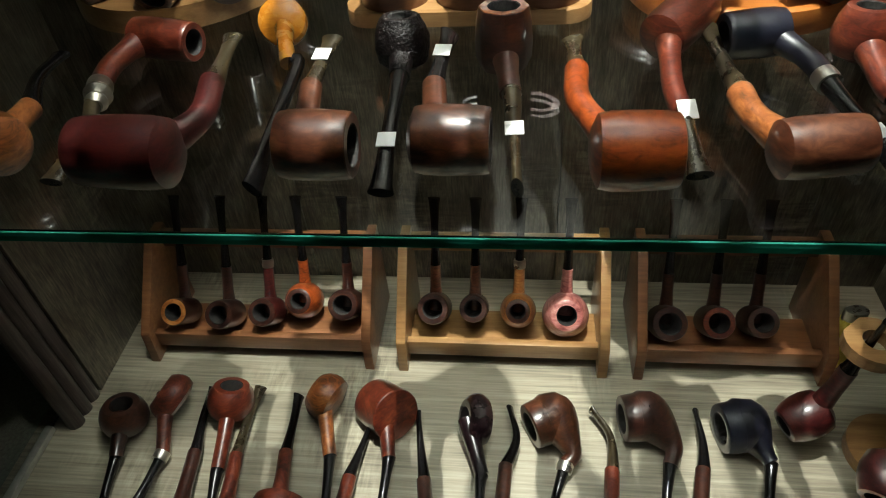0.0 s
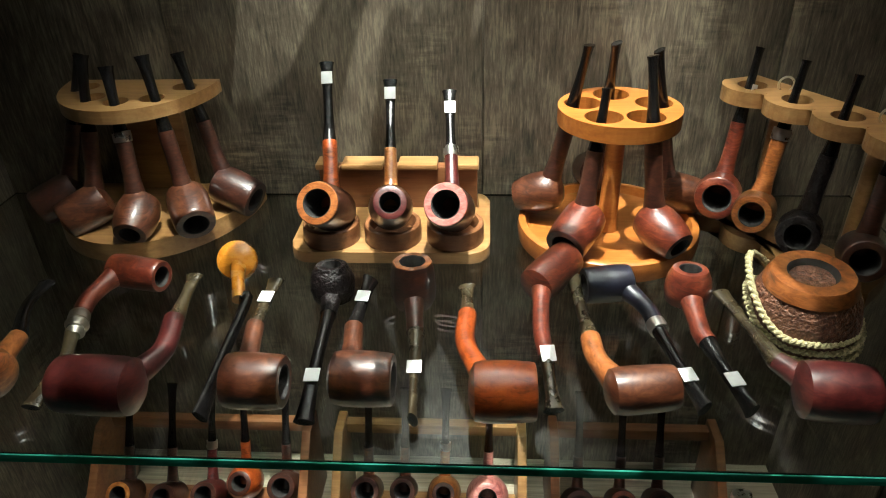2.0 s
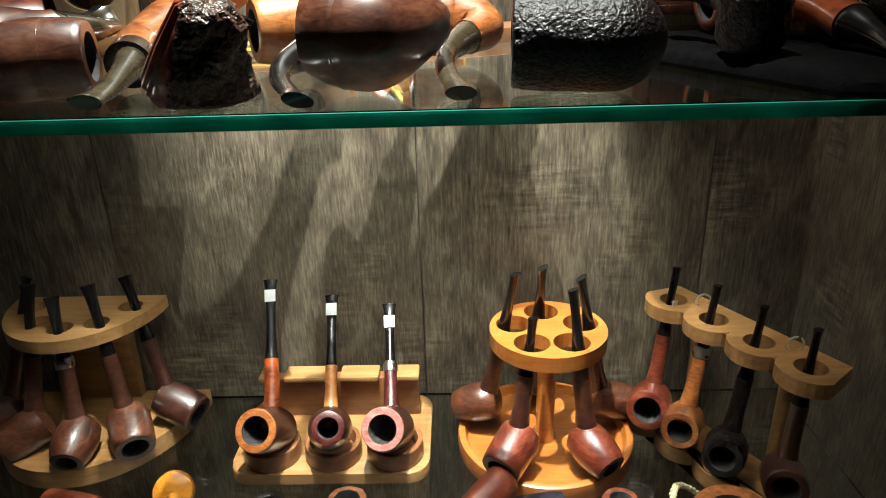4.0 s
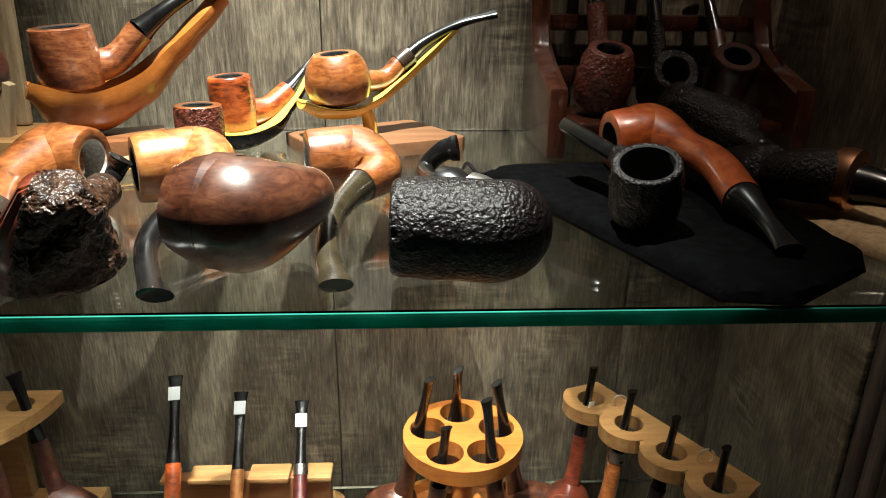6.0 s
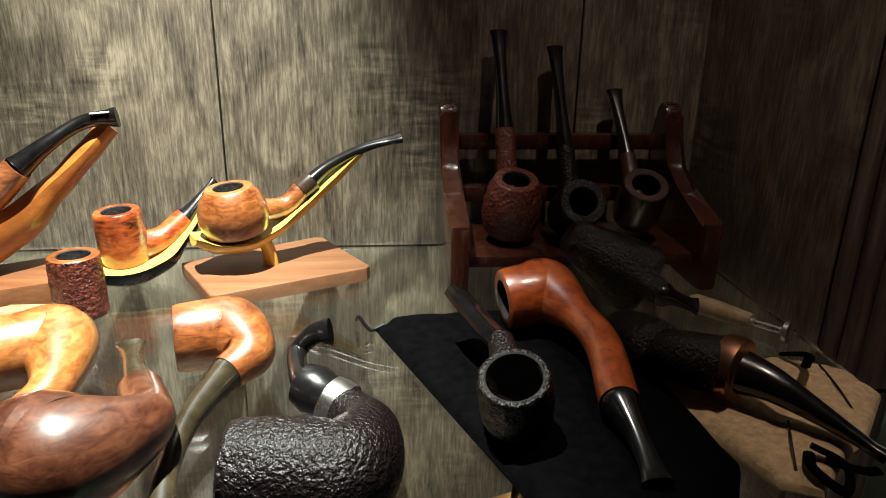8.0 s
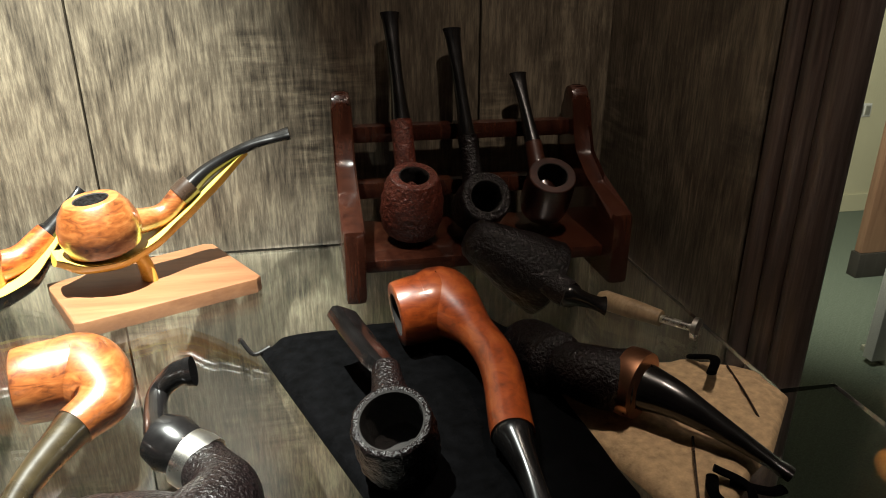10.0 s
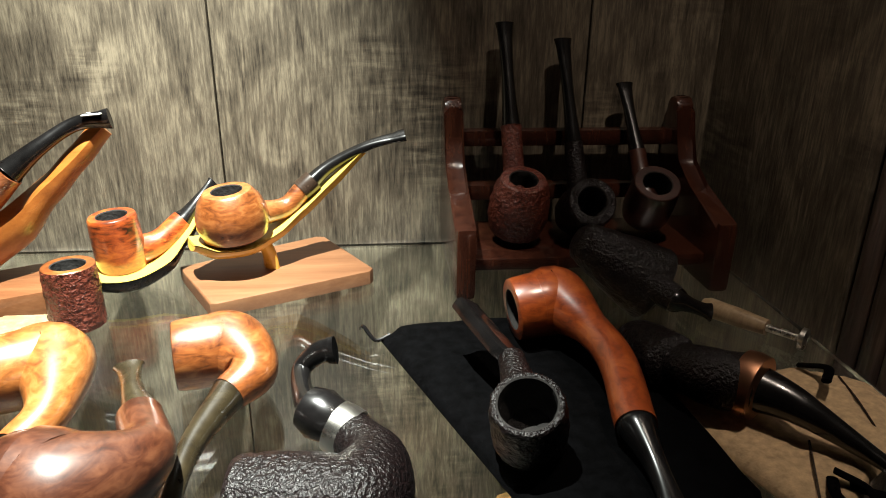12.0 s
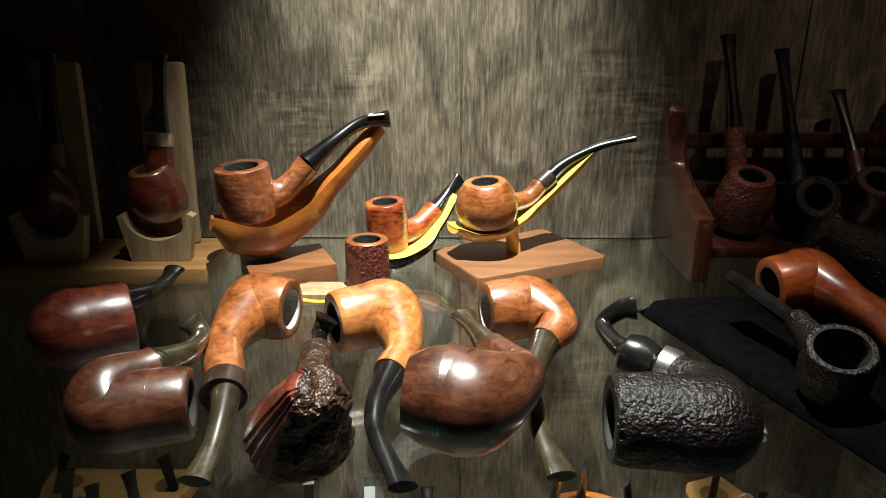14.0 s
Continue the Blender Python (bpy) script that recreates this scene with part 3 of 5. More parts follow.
pipe("striped brown pipe lying on its side with tagged stem",
     (-0.002, 0.273, 1.250), (0.038, 0.272, 1.250), 0.0172, [(0.001, 0.283, 1.250), (0.006, 0.320, 1.252)], [(0.006, 0.323, 1.252), (0.010, 0.372, 1.256)], "billiard", briar_brown, vulcanite, 0.0065, group="pipes on the lower glass shelf", tag=0.8)
pipe("faceted dark brown pipe with orange rim and olive stem",
     (0.041, 0.369, 1.235), (0.041, 0.372, 1.272), 0.0165, [(0.043, 0.361, 1.244), (0.046, 0.327, 1.243)], [(0.047, 0.324, 1.243), (0.049, 0.284, 1.241), (0.051, 0.251, 1.238)], "panel", briar_dark, horn, 0.0062, group="pipes on the lower glass shelf", tag=0.62, rimwood='briar_tan')
pipe("bright orange-red billiard pipe with olive stem",
     (0.083, 0.263, 1.250), (0.123, 0.264, 1.250), 0.0185, [(0.083, 0.269, 1.250), (0.081, 0.306, 1.250), (0.081, 0.339, 1.250)], [(0.081, 0.342, 1.250), (0.080, 0.370, 1.252)], "billiard", briar_orange, horn, 0.0065, group="pipes on the lower glass shelf")
pipe("red billiard pipe with tagged horn stem",
     (0.127, 0.371, 1.249), (0.156, 0.409, 1.254), 0.0150, [(0.128, 0.371, 1.247), (0.131, 0.332, 1.244), (0.133, 0.305, 1.242)], [(0.133, 0.302, 1.242), (0.134, 0.261, 1.238)], "billiard", briar_red, horn, 0.0058, group="pipes on the lower glass shelf", tag=0.12)
pipe("brown grained pipe with orange shank and slim stem",
     (0.164, 0.268, 1.247), (0.206, 0.274, 1.247), 0.0145, [(0.165, 0.271, 1.246), (0.164, 0.298, 1.246), (0.162, 0.320, 1.246)], [(0.162, 0.323, 1.246), (0.160, 0.355, 1.246), (0.158, 0.391, 1.248)], "billiard", briar_brown, horn, 0.0068, group="pipes on the lower glass shelf", shankwood='briar_tan')
pipe("navy black pipe with silver band and long black stem",
     (0.202, 0.386, 1.247), (0.165, 0.380, 1.247), 0.0140, [(0.203, 0.379, 1.246), (0.206, 0.358, 1.244), (0.209, 0.340, 1.243)], [(0.209, 0.337, 1.243), (0.216, 0.300, 1.240), (0.223, 0.266, 1.237)], "billiard", briar_navy, vulcanite, 0.0060, group="pipes on the lower glass shelf", tag=0.8, ring='silver')
pipe("red-brown apple pipe with tagged black stem",
     (0.238, 0.374, 1.235), (0.238, 0.377, 1.265), 0.0165, [(0.237, 0.365, 1.244), (0.237, 0.334, 1.243), (0.239, 0.322, 1.242)], [(0.239, 0.320, 1.242), (0.244, 0.290, 1.240), (0.250, 0.265, 1.237)], "apple", briar_red, vulcanite, 0.0065, group="pipes on the lower glass shelf", tag=0.76)
pipe("dark red pipe with long olive stem lying by the jar",
     (0.273, 0.271, 1.250), (0.315, 0.267, 1.250), 0.0180, [(0.274, 0.273, 1.250), (0.272, 0.295, 1.250)], [(0.271, 0.298, 1.250), (0.267, 0.328, 1.250), (0.259, 0.369, 1.250)], "billiard", briar_cherry, horn, 0.0065, group="pipes on the lower glass shelf")
pipe("orange bent briar pipe with dark stem, bowl on its side",
     (-0.035, 0.376, 1.594), (-0.004, 0.370, 1.594), 0.0178, [(-0.038, 0.372, 1.594), (-0.029, 0.334, 1.591), (-0.019, 0.302, 1.587)], [(-0.017, 0.297, 1.587), (-0.014, 0.279, 1.584), (-0.013, 0.261, 1.580), (-0.014, 0.245, 1.578)], "billiard", briar_tan, horn, 0.0095, group="pipes on the upper glass shelf", ring='dark', elbow=1, lining=lit_bore_grey)
pipe("carved dark briar pipe with rugged craggy bowl",
     (0.033, 0.258, 1.612), (0.020, 0.273, 1.578), 0.0230, [(0.024, 0.306, 1.594), (0.019, 0.323, 1.592)], [(0.018, 0.326, 1.592), (0.017, 0.341, 1.594), (0.021, 0.342, 1.602)], "cone", briar_carved, vulcanite, 0.0080, group="pipes on the upper glass shelf")
pipe("golden orange bent pipe with black curved stem",
     (0.058, 0.372, 1.594), (0.022, 0.353, 1.594), 0.0176, [(0.060, 0.361, 1.594), (0.060, 0.336, 1.590), (0.055, 0.315, 1.586)], [(0.055, 0.312, 1.586), (0.051, 0.291, 1.584), (0.053, 0.273, 1.580), (0.066, 0.244, 1.577)], "billiard", briar_gold, vulcanite, 0.0085, group="pipes on the upper glass shelf", elbow=1)
pipe("large dark brown apple pipe with short horn stem",
     (0.105, 0.271, 1.597), (0.066, 0.277, 1.598), 0.0222, [(0.104, 0.263, 1.596), (0.113, 0.289, 1.600), (0.103, 0.316, 1.597)], [(0.102, 0.319, 1.597), (0.096, 0.331, 1.600), (0.089, 0.349, 1.601)], "apple", briar_brown, horn, 0.0088, group="pipes on the upper glass shelf", elbow=0.68)
pipe("orange bent pipe with long slender black stem",
     (0.136, 0.377, 1.594), (0.102, 0.368, 1.594), 0.0172, [(0.138, 0.371, 1.594), (0.139, 0.356, 1.592), (0.131, 0.342, 1.589)], [(0.130, 0.338, 1.589), (0.122, 0.310, 1.586), (0.121, 0.279, 1.582), (0.127, 0.251, 1.577)], "billiard", briar_tan, horn, 0.0085, group="pipes on the upper glass shelf", elbow=1, lining=lit_bore_grey)
pipe("large black sandblasted pipe with silver band and hooked stem",
     (0.197, 0.262, 1.5935), (0.147, 0.265, 1.594), 0.0192, [(0.188, 0.272, 1.593), (0.194, 0.286, 1.594), (0.184, 0.306, 1.592)], [(0.179, 0.314, 1.591), (0.168, 0.321, 1.594), (0.163, 0.336, 1.594), (0.162, 0.350, 1.596), (0.170, 0.349, 1.604), (0.177, 0.347, 1.606)], "billiard", briar_black, vulcanite, 0.0095, group="pipes on the upper glass shelf", ring='silver', ball=1, elbow=0.8)
pipe("red-brown pipe on its side with black stem",
     (-0.121, 0.337, 1.594), (-0.086, 0.358, 1.594), 0.0205, [(-0.121, 0.340, 1.596), (-0.113, 0.352, 1.598), (-0.099, 0.361, 1.600)], [(-0.098, 0.363, 1.600), (-0.087, 0.376, 1.600), (-0.083, 0.392, 1.600), (-0.081, 0.406, 1.604)], "billiard", briar_red, vulcanite, 0.0095, group="pipes on the upper glass shelf", elbow=1)
pipe("brown pipe on its side with olive horn stem",
     (-0.066, 0.270, 1.591), (-0.026, 0.280, 1.591), 0.0165, [(-0.067, 0.262, 1.596), (-0.060, 0.279, 1.598), (-0.046, 0.294, 1.600)], [(-0.045, 0.295, 1.600), (-0.037, 0.308, 1.600), (-0.038, 0.327, 1.600), (-0.044, 0.330, 1.606)], "billiard", briar_brown, horn, 0.0095, group="pipes on the upper glass shelf", elbow=1)
pipe("smooth orange billiard pipe resting on a black pouch",
     (0.298, 0.396, 1.604), (0.264, 0.392, 1.600), 0.0172, [(0.299, 0.383, 1.604), (0.301, 0.346, 1.600), (0.296, 0.299, 1.594)], [(0.296, 0.296, 1.594), (0.297, 0.279, 1.590), (0.297, 0.259, 1.586)], "billiard", briar_orange, vulcanite, 0.0085, group="pipes on the upper glass shelf", elbow=0.85)
pipe("black rusticated pipe with sparkling rim on a black pouch",
     (0.255, 0.303, 1.586), (0.250, 0.292, 1.612), 0.0150, [(0.258, 0.328, 1.604), (0.253, 0.337, 1.604)], [(0.252, 0.339, 1.604), (0.243, 0.362, 1.608), (0.238, 0.377, 1.610)], "billiard", briar_black, vulcanite, 0.0060, group="pipes on the upper glass shelf", square=1, bore=0.84)
pipe("black sandblasted pipe with copper band on a tan pouch",
     (0.329, 0.337, 1.596), (0.325, 0.375, 1.586), 0.0145, [(0.330, 0.331, 1.598), (0.341, 0.324, 1.598), (0.351, 0.320, 1.598)], [(0.354, 0.321, 1.596), (0.363, 0.309, 1.596), (0.370, 0.300, 1.594), (0.383, 0.286, 1.588), (0.395, 0.272, 1.582)], "billiard", briar_black, vulcanite, 0.0128, group="pipes on the upper glass shelf", ring='copper')
pipe("dark rusticated long bowl leaning before the pipe rack",
     (0.312, 0.446, 1.618), (0.358, 0.438, 1.590), 0.0230, [(0.351, 0.423, 1.594), (0.361, 0.414, 1.592)], [(0.362, 0.412, 1.592), (0.380, 0.408, 1.586)], "cone", briar_black, vulcanite, 0.0080, group="pipes on the upper glass shelf")
pipe("red-brown billiard pipe on a spoon-shaped wooden stand",
     (-0.053, 0.470, 1.614), (-0.055, 0.467, 1.653), 0.0190, [(-0.052, 0.469, 1.620), (-0.033, 0.483, 1.632), (-0.015, 0.488, 1.650)], [(-0.014, 0.489, 1.651), (0.002, 0.496, 1.664), (0.020, 0.505, 1.675), (0.040, 0.506, 1.678)], "billiard", briar_grain, vulcanite, 0.0085, group="pipes resting on small stands", tag=0.9)
pipe("fiery orange billiard pipe on a black stand",
     (0.038, 0.495, 1.584), (0.036, 0.493, 1.622), 0.0150, [(0.040, 0.497, 1.589), (0.056, 0.506, 1.598), (0.071, 0.517, 1.609)], [(0.072, 0.517, 1.610), (0.081, 0.524, 1.621), (0.089, 0.535, 1.628)], "billiard", briar_flame, vulcanite, 0.0082, group="pipes resting on small stands")
pipe("rusticated red-brown poker bowl standing upright",
     (0.029, 0.442, 1.575), (0.029, 0.442, 1.611), 0.0142, [(0.032, 0.425, 1.582), (0.033, 0.435, 1.584)], [(0.033, 0.437, 1.584), (0.035, 0.440, 1.588)], "poker", briar_rustic, vulcanite, 0.0060, group="pipes resting on small stands", rimwood='briar_tan')
pipe("light brown grained ball pipe on yellow plastic stand",
     (0.109, 0.494, 1.603), (0.106, 0.491, 1.637), 0.0222, [(0.116, 0.505, 1.607), (0.135, 0.511, 1.618), (0.149, 0.518, 1.629)], [(0.151, 0.519, 1.630), (0.166, 0.526, 1.642), (0.191, 0.528, 1.655), (0.216, 0.528, 1.662)], "ball", briar_tan, vulcanite, 0.0065, group="pipes resting on small stands", ring='dark', rimwood='briar_gold')
pipe("dark pipe in shadow on pale wooden board",
     (-0.333, 0.340, 0.866), (-0.330, 0.346, 0.896), 0.0230, [(-0.331, 0.327, 0.872), (-0.325, 0.303, 0.872)], [(-0.324, 0.297, 0.872), (-0.322, 0.267, 0.866), (-0.313, 0.237, 0.864)], "apple", briar_dark, vulcanite, 0.0065, group="pipes on the bottom board")
pipe("red-brown ball pipe with silver band on pale board",
     (-0.281, 0.364, 0.874), (-0.301, 0.368, 0.890), 0.0242, [(-0.277, 0.349, 0.876), (-0.281, 0.310, 0.872)], [(-0.281, 0.307, 0.872), (-0.286, 0.284, 0.868), (-0.291, 0.259, 0.864)], "apple", briar_red, vulcanite, 0.0065, group="pipes on the bottom board", ring='silver')
pipe("red-brown apple pipe with mouth up on pale board",
     (-0.232, 0.358, 0.866), (-0.227, 0.373, 0.896), 0.0230, [(-0.231, 0.351, 0.872), (-0.223, 0.298, 0.870)], [(-0.223, 0.293, 0.870), (-0.219, 0.263, 0.866), (-0.213, 0.234, 0.863)], "apple", briar_red, vulcanite, 0.0065, group="pipes on the bottom board")
pipe("brown ball pipe with light shank on pale board",
     (-0.122, 0.369, 0.878), (-0.147, 0.380, 0.884), 0.0236, [(-0.124, 0.355, 0.874), (-0.120, 0.316, 0.872)], [(-0.120, 0.314, 0.872), (-0.116, 0.274, 0.866), (-0.112, 0.240, 0.864)], "apple", briar_tan, vulcanite, 0.0065, group="pipes on the bottom board", rimwood='briar_dark')
pipe("reddish square pipe lying mouth down on pale board",
     (-0.062, 0.354, 0.886), (-0.088, 0.378, 0.870), 0.0247, [(-0.064, 0.354, 0.876), (-0.065, 0.317, 0.872)], [(-0.065, 0.313, 0.872), (-0.066, 0.283, 0.866), (-0.066, 0.253, 0.864)], "poker", briar_red, vulcanite, 0.0065, group="pipes on the bottom board")
pipe("black purple ball pipe with bent stem on pale board",
     (0.023, 0.358, 0.878), (0.003, 0.353, 0.886), 0.0247, [(0.024, 0.345, 0.874), (0.021, 0.306, 0.872)], [(0.020, 0.301, 0.872), (0.020, 0.278, 0.866), (0.021, 0.249, 0.864)], "apple", briar_black_smooth, vulcanite, 0.0065, group="pipes on the bottom board")
pipe("mottled brown bent pipe with ivory band on pale board",
     (0.096, 0.369, 0.880), (0.063, 0.352, 0.880), 0.0224, [(0.101, 0.357, 0.880), (0.101, 0.332, 0.874), (0.095, 0.320, 0.872)], [(0.094, 0.318, 0.872), (0.087, 0.297, 0.866), (0.079, 0.267, 0.864)], "billiard", briar_brown, vulcanite, 0.0065, group="pipes on the bottom board", ring='silver', elbow=0.85)
pipe("dark brown billiard with red shank on pale board",
     (0.183, 0.371, 0.880), (0.147, 0.365, 0.880), 0.0224, [(0.188, 0.366, 0.878), (0.190, 0.343, 0.874), (0.186, 0.324, 0.872)], [(0.185, 0.321, 0.872), (0.178, 0.288, 0.866), (0.172, 0.259, 0.864)], "billiard", briar_dark, vulcanite, 0.0065, group="pipes on the bottom board", shankwood='briar_red', elbow=0.85)
pipe("black bent pipe in shadow on pale board",
     (0.269, 0.366, 0.880), (0.233, 0.359, 0.880), 0.0236, [(0.276, 0.359, 0.878), (0.272, 0.331, 0.874)], [(0.271, 0.326, 0.872), (0.263, 0.293, 0.866), (0.254, 0.265, 0.864)], "billiard", briar_navy, vulcanite, 0.0065, group="pipes on the bottom board", elbow=0.85)
pipe("dark bent pipe lying away, stem upward",
     (-0.232, 0.252, 0.880), (-0.239, 0.229, 0.880), 0.0247, [(-0.241, 0.266, 0.878), (-0.249, 0.312, 0.874)], [(-0.249, 0.315, 0.874), (-0.257, 0.354, 0.870), (-0.259, 0.386, 0.868)], "billiard", briar_dark, vulcanite, 0.0065, group="pipes on the bottom board")
pipe("brown pipe lying away with upright horn stem",
     (-0.198, 0.257, 0.880), (-0.195, 0.228, 0.880), 0.0247, [(-0.201, 0.268, 0.878), (-0.208, 0.311, 0.874)], [(-0.208, 0.314, 0.874), (-0.210, 0.352, 0.872), (-0.209, 0.390, 0.870)], "billiard", briar_red, horn, 0.0065, group="pipes on the bottom board")
pipe("red pipe lying away with dark stem",
     (-0.151, 0.270, 0.880), (-0.151, 0.235, 0.880), 0.0247, [(-0.154, 0.282, 0.878), (-0.162, 0.317, 0.874)], [(-0.162, 0.320, 0.874), (-0.164, 0.352, 0.872), (-0.167, 0.382, 0.870)], "billiard", briar_red, vulcanite, 0.0065, group="pipes on the bottom board")
pipe("dark red pipe lying away with black stem",
     (-0.097, 0.253, 0.880), (-0.100, 0.225, 0.880), 0.0247, [(-0.099, 0.264, 0.878), (-0.097, 0.295, 0.874)], [(-0.097, 0.298, 0.874), (-0.092, 0.328, 0.872), (-0.089, 0.352, 0.870)], "billiard", briar_red, vulcanite, 0.0065, group="pipes on the bottom board")
pipe("black pipe lying away with broad stem",
     (-0.022, 0.253, 0.880), (-0.017, 0.230, 0.880), 0.0247, [(-0.023, 0.264, 0.878), (-0.030, 0.297, 0.874)], [(-0.030, 0.299, 0.874), (-0.037, 0.331, 0.872), (-0.044, 0.367, 0.870)], "billiard", briar_dark, vulcanite, 0.0065, group="pipes on the bottom board")
pipe("dark pipe lying away with curled stem",
     (0.039, 0.257, 0.880), (0.037, 0.234, 0.880), 0.0247, [(0.038, 0.273, 0.878), (0.042, 0.315, 0.874)], [(0.043, 0.317, 0.874), (0.051, 0.345, 0.872), (0.044, 0.377, 0.872)], "billiard", briar_dark, vulcanite, 0.0065, group="pipes on the bottom board")
pipe("brown pipe lying away with curled olive stem",
     (0.130, 0.263, 0.880), (0.127, 0.240, 0.880), 0.0247, [(0.132, 0.279, 0.878), (0.135, 0.316, 0.874)], [(0.136, 0.318, 0.874), (0.136, 0.352, 0.872), (0.121, 0.379, 0.872)], "billiard", briar_red, horn, 0.0065, group="pipes on the bottom board")
pipe("dark pipe lying away with slim black stem",
     (0.201, 0.268, 0.880), (0.195, 0.245, 0.880), 0.0247, [(0.204, 0.283, 0.878), (0.213, 0.321, 0.874)], [(0.214, 0.323, 0.874), (0.218, 0.351, 0.872), (0.217, 0.382, 0.872)], "billiard", briar_dark, vulcanite, 0.0065, group="pipes on the bottom board")

laid = set(scene.objects)


# ---- racks and stands ----
def holed_plate(bm, outline, holes, z0, z1):
    """A flat piece with round holes through it; holes are (x, y, radius)."""
    loops = [outline] + [[(x + r * math.cos(k * math.pi / 10), y + r * math.sin(k * math.pi / 10)) for k in range(20)] for x, y, r in holes]
    edges = []
    for loop in loops:
        vs = [bm.verts.new((x, y, z0)) for x, y in loop]
        edges += [bm.edges.new((vs[k], vs[(k + 1) % len(vs)])) for k in range(len(vs))]
    made = bmesh.ops.triangle_fill(bm, use_beauty=True, use_dissolve=False, edges=edges)
    faces = [g for g in made["geom"] if isinstance(g, bmesh.types.BMFace)]
    up = bmesh.ops.extrude_face_region(bm, geom=faces)
    bmesh.ops.translate(bm, vec=(0, 0, z1 - z0), verts=[g for g in up["geom"] if isinstance(g, bmesh.types.BMVert)])


def disc(cx, cy, rx, ry, a0=0, a1=360, n=48):
    return [(cx + rx * math.cos(radians(a0 + (a1 - a0) * k / n)), cy + ry * math.sin(radians(a0 + (a1 - a0) * k / n))) for k in range(n + (0 if a1 - a0 == 360 else 1))]


def rounded(x0, y0, x1, y1, r, n=6):
    pts = []
    for cx, cy, a in ((x1 - r, y1 - r, 0), (x0 + r, y1 - r, 90), (x0 + r, y0 + r, 180), (x1 - r, y0 + r, 270)):
        pts += [(cx + r * math.cos(radians(a + 90 * k / n)), cy + r * math.sin(radians(a + 90 * k / n))) for k in range(n + 1)]
    return pts


def side_board(bm, outline, x0, x1, bevel=0.001):
    """A board standing in the y-z plane."""
    a = [bm.verts.new((x0, y, z)) for y, z in outline]
    b = [bm.verts.new((x1, y, z)) for y, z in outline]
    n = len(outline)
    bm.faces.new(a)
    bm.faces.new(b[::-1])
    for k in range(n):
        bm.faces.new((a[k], a[(k + 1) % n], b[(k + 1) % n], b[k]))
    bmesh.ops.bevel(bm, geom=bm.edges[:], offset=bevel, segments=2, affect="EDGES", profile=0.6)


# the tray with three upright pipes
tray = thing("pipe_stand", (0.014, 0.48, LOW), "light wooden three-pipe stand with round cups on glass shelf", "pipe stand")
bm = bmesh.new()
slab(bm, rounded(-0.069, 0.432, 0.097, 0.545, 0.018), LOW, LOW + 0.010, 0.003)
part("base", bm, beech, tray)
CUPS = ((-0.036, 0.457), (0.016, 0.457), (0.068, 0.457))
for x, y in CUPS:
    bm = bmesh.new()
    lathe(bm, (x, y, LOW + 0.009), (x, y, LOW + 0.026), [(0.0235, 0), (0.024, 0.5), (0.0235, 0.95), (0.0225, 1), (0.0195, 1), (0.017, 0.4), (0.004, 0.2)], 40)
    part("cup", bm, walnut, tray, "turned dark wooden cup")
bm = bmesh.new()
box(bm, (-0.056, 0.512, LOW + 0.008), (0.086, 0.524, LOW + 0.050), 0.0025)
part("backboard", bm, walnut, tray)
for x0, x1 in ((-0.057, -0.044), (-0.034, 0.003), (0.016, 0.051), (0.064, 0.087)):
    bm = bmesh.new()
    box(bm, (x0, 0.505, LOW + 0.0495), (x1, 0.526, LOW + 0.055), 0.002)
    part("top_rail", bm, beech, tray)
TR = "pipes on the three-pipe stand"
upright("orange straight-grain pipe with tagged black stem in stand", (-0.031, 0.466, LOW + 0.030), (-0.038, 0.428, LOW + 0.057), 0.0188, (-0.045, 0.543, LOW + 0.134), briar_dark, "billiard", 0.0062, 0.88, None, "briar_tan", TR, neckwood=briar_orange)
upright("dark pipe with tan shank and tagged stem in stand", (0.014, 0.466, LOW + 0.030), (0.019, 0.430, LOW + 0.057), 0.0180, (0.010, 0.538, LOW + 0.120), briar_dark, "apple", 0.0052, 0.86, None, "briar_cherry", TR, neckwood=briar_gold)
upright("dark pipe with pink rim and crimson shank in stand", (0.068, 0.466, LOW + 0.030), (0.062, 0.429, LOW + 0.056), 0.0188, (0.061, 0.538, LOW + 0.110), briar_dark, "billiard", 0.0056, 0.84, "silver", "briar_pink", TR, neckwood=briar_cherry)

# the round rack
C = Vector((0.196, 0.478, LOW))
rack = thing("pipe_rack", C, "round honey-coloured wooden pipe rack with two tiers", "pipe rack")
bm = bmesh.new()
lathe(bm, C, C + Vector((0, 0, 0.018)), [(0.070, 0), (0.0745, 0.1), (0.0755, 0.6), (0.0745, 0.95), (0.073, 1), (0.069, 1), (0.066, 0.62), (0.030, 0.5), (0.012, 0.5)], 64)
part("base", bm, honey, rack)
bm = bmesh.new()
lathe(bm, C + Vector((0, 0, 0.008)), C + Vector((0, 0, 0.112)), [(0.010, 0), (0.008, 0.1), (0.0075, 0.9), (0.009, 1)], 24)
part("column", bm, honey, rack)
bm = bmesh.new()
angles = (95, 165, 237, 303, 15)
holed_plate(bm, disc(C.x, C.y, 0.0475, 0.0475, n=64), [(C.x + 0.0285 * math.cos(radians(a)), C.y + 0.0285 * math.sin(radians(a)), 0.0145) for a in angles], LOW + 0.104, LOW + 0.117)
part("top_plate", bm, honey, rack, "honey wood disc with round holes", False)
RR = "pipes in the round rack"
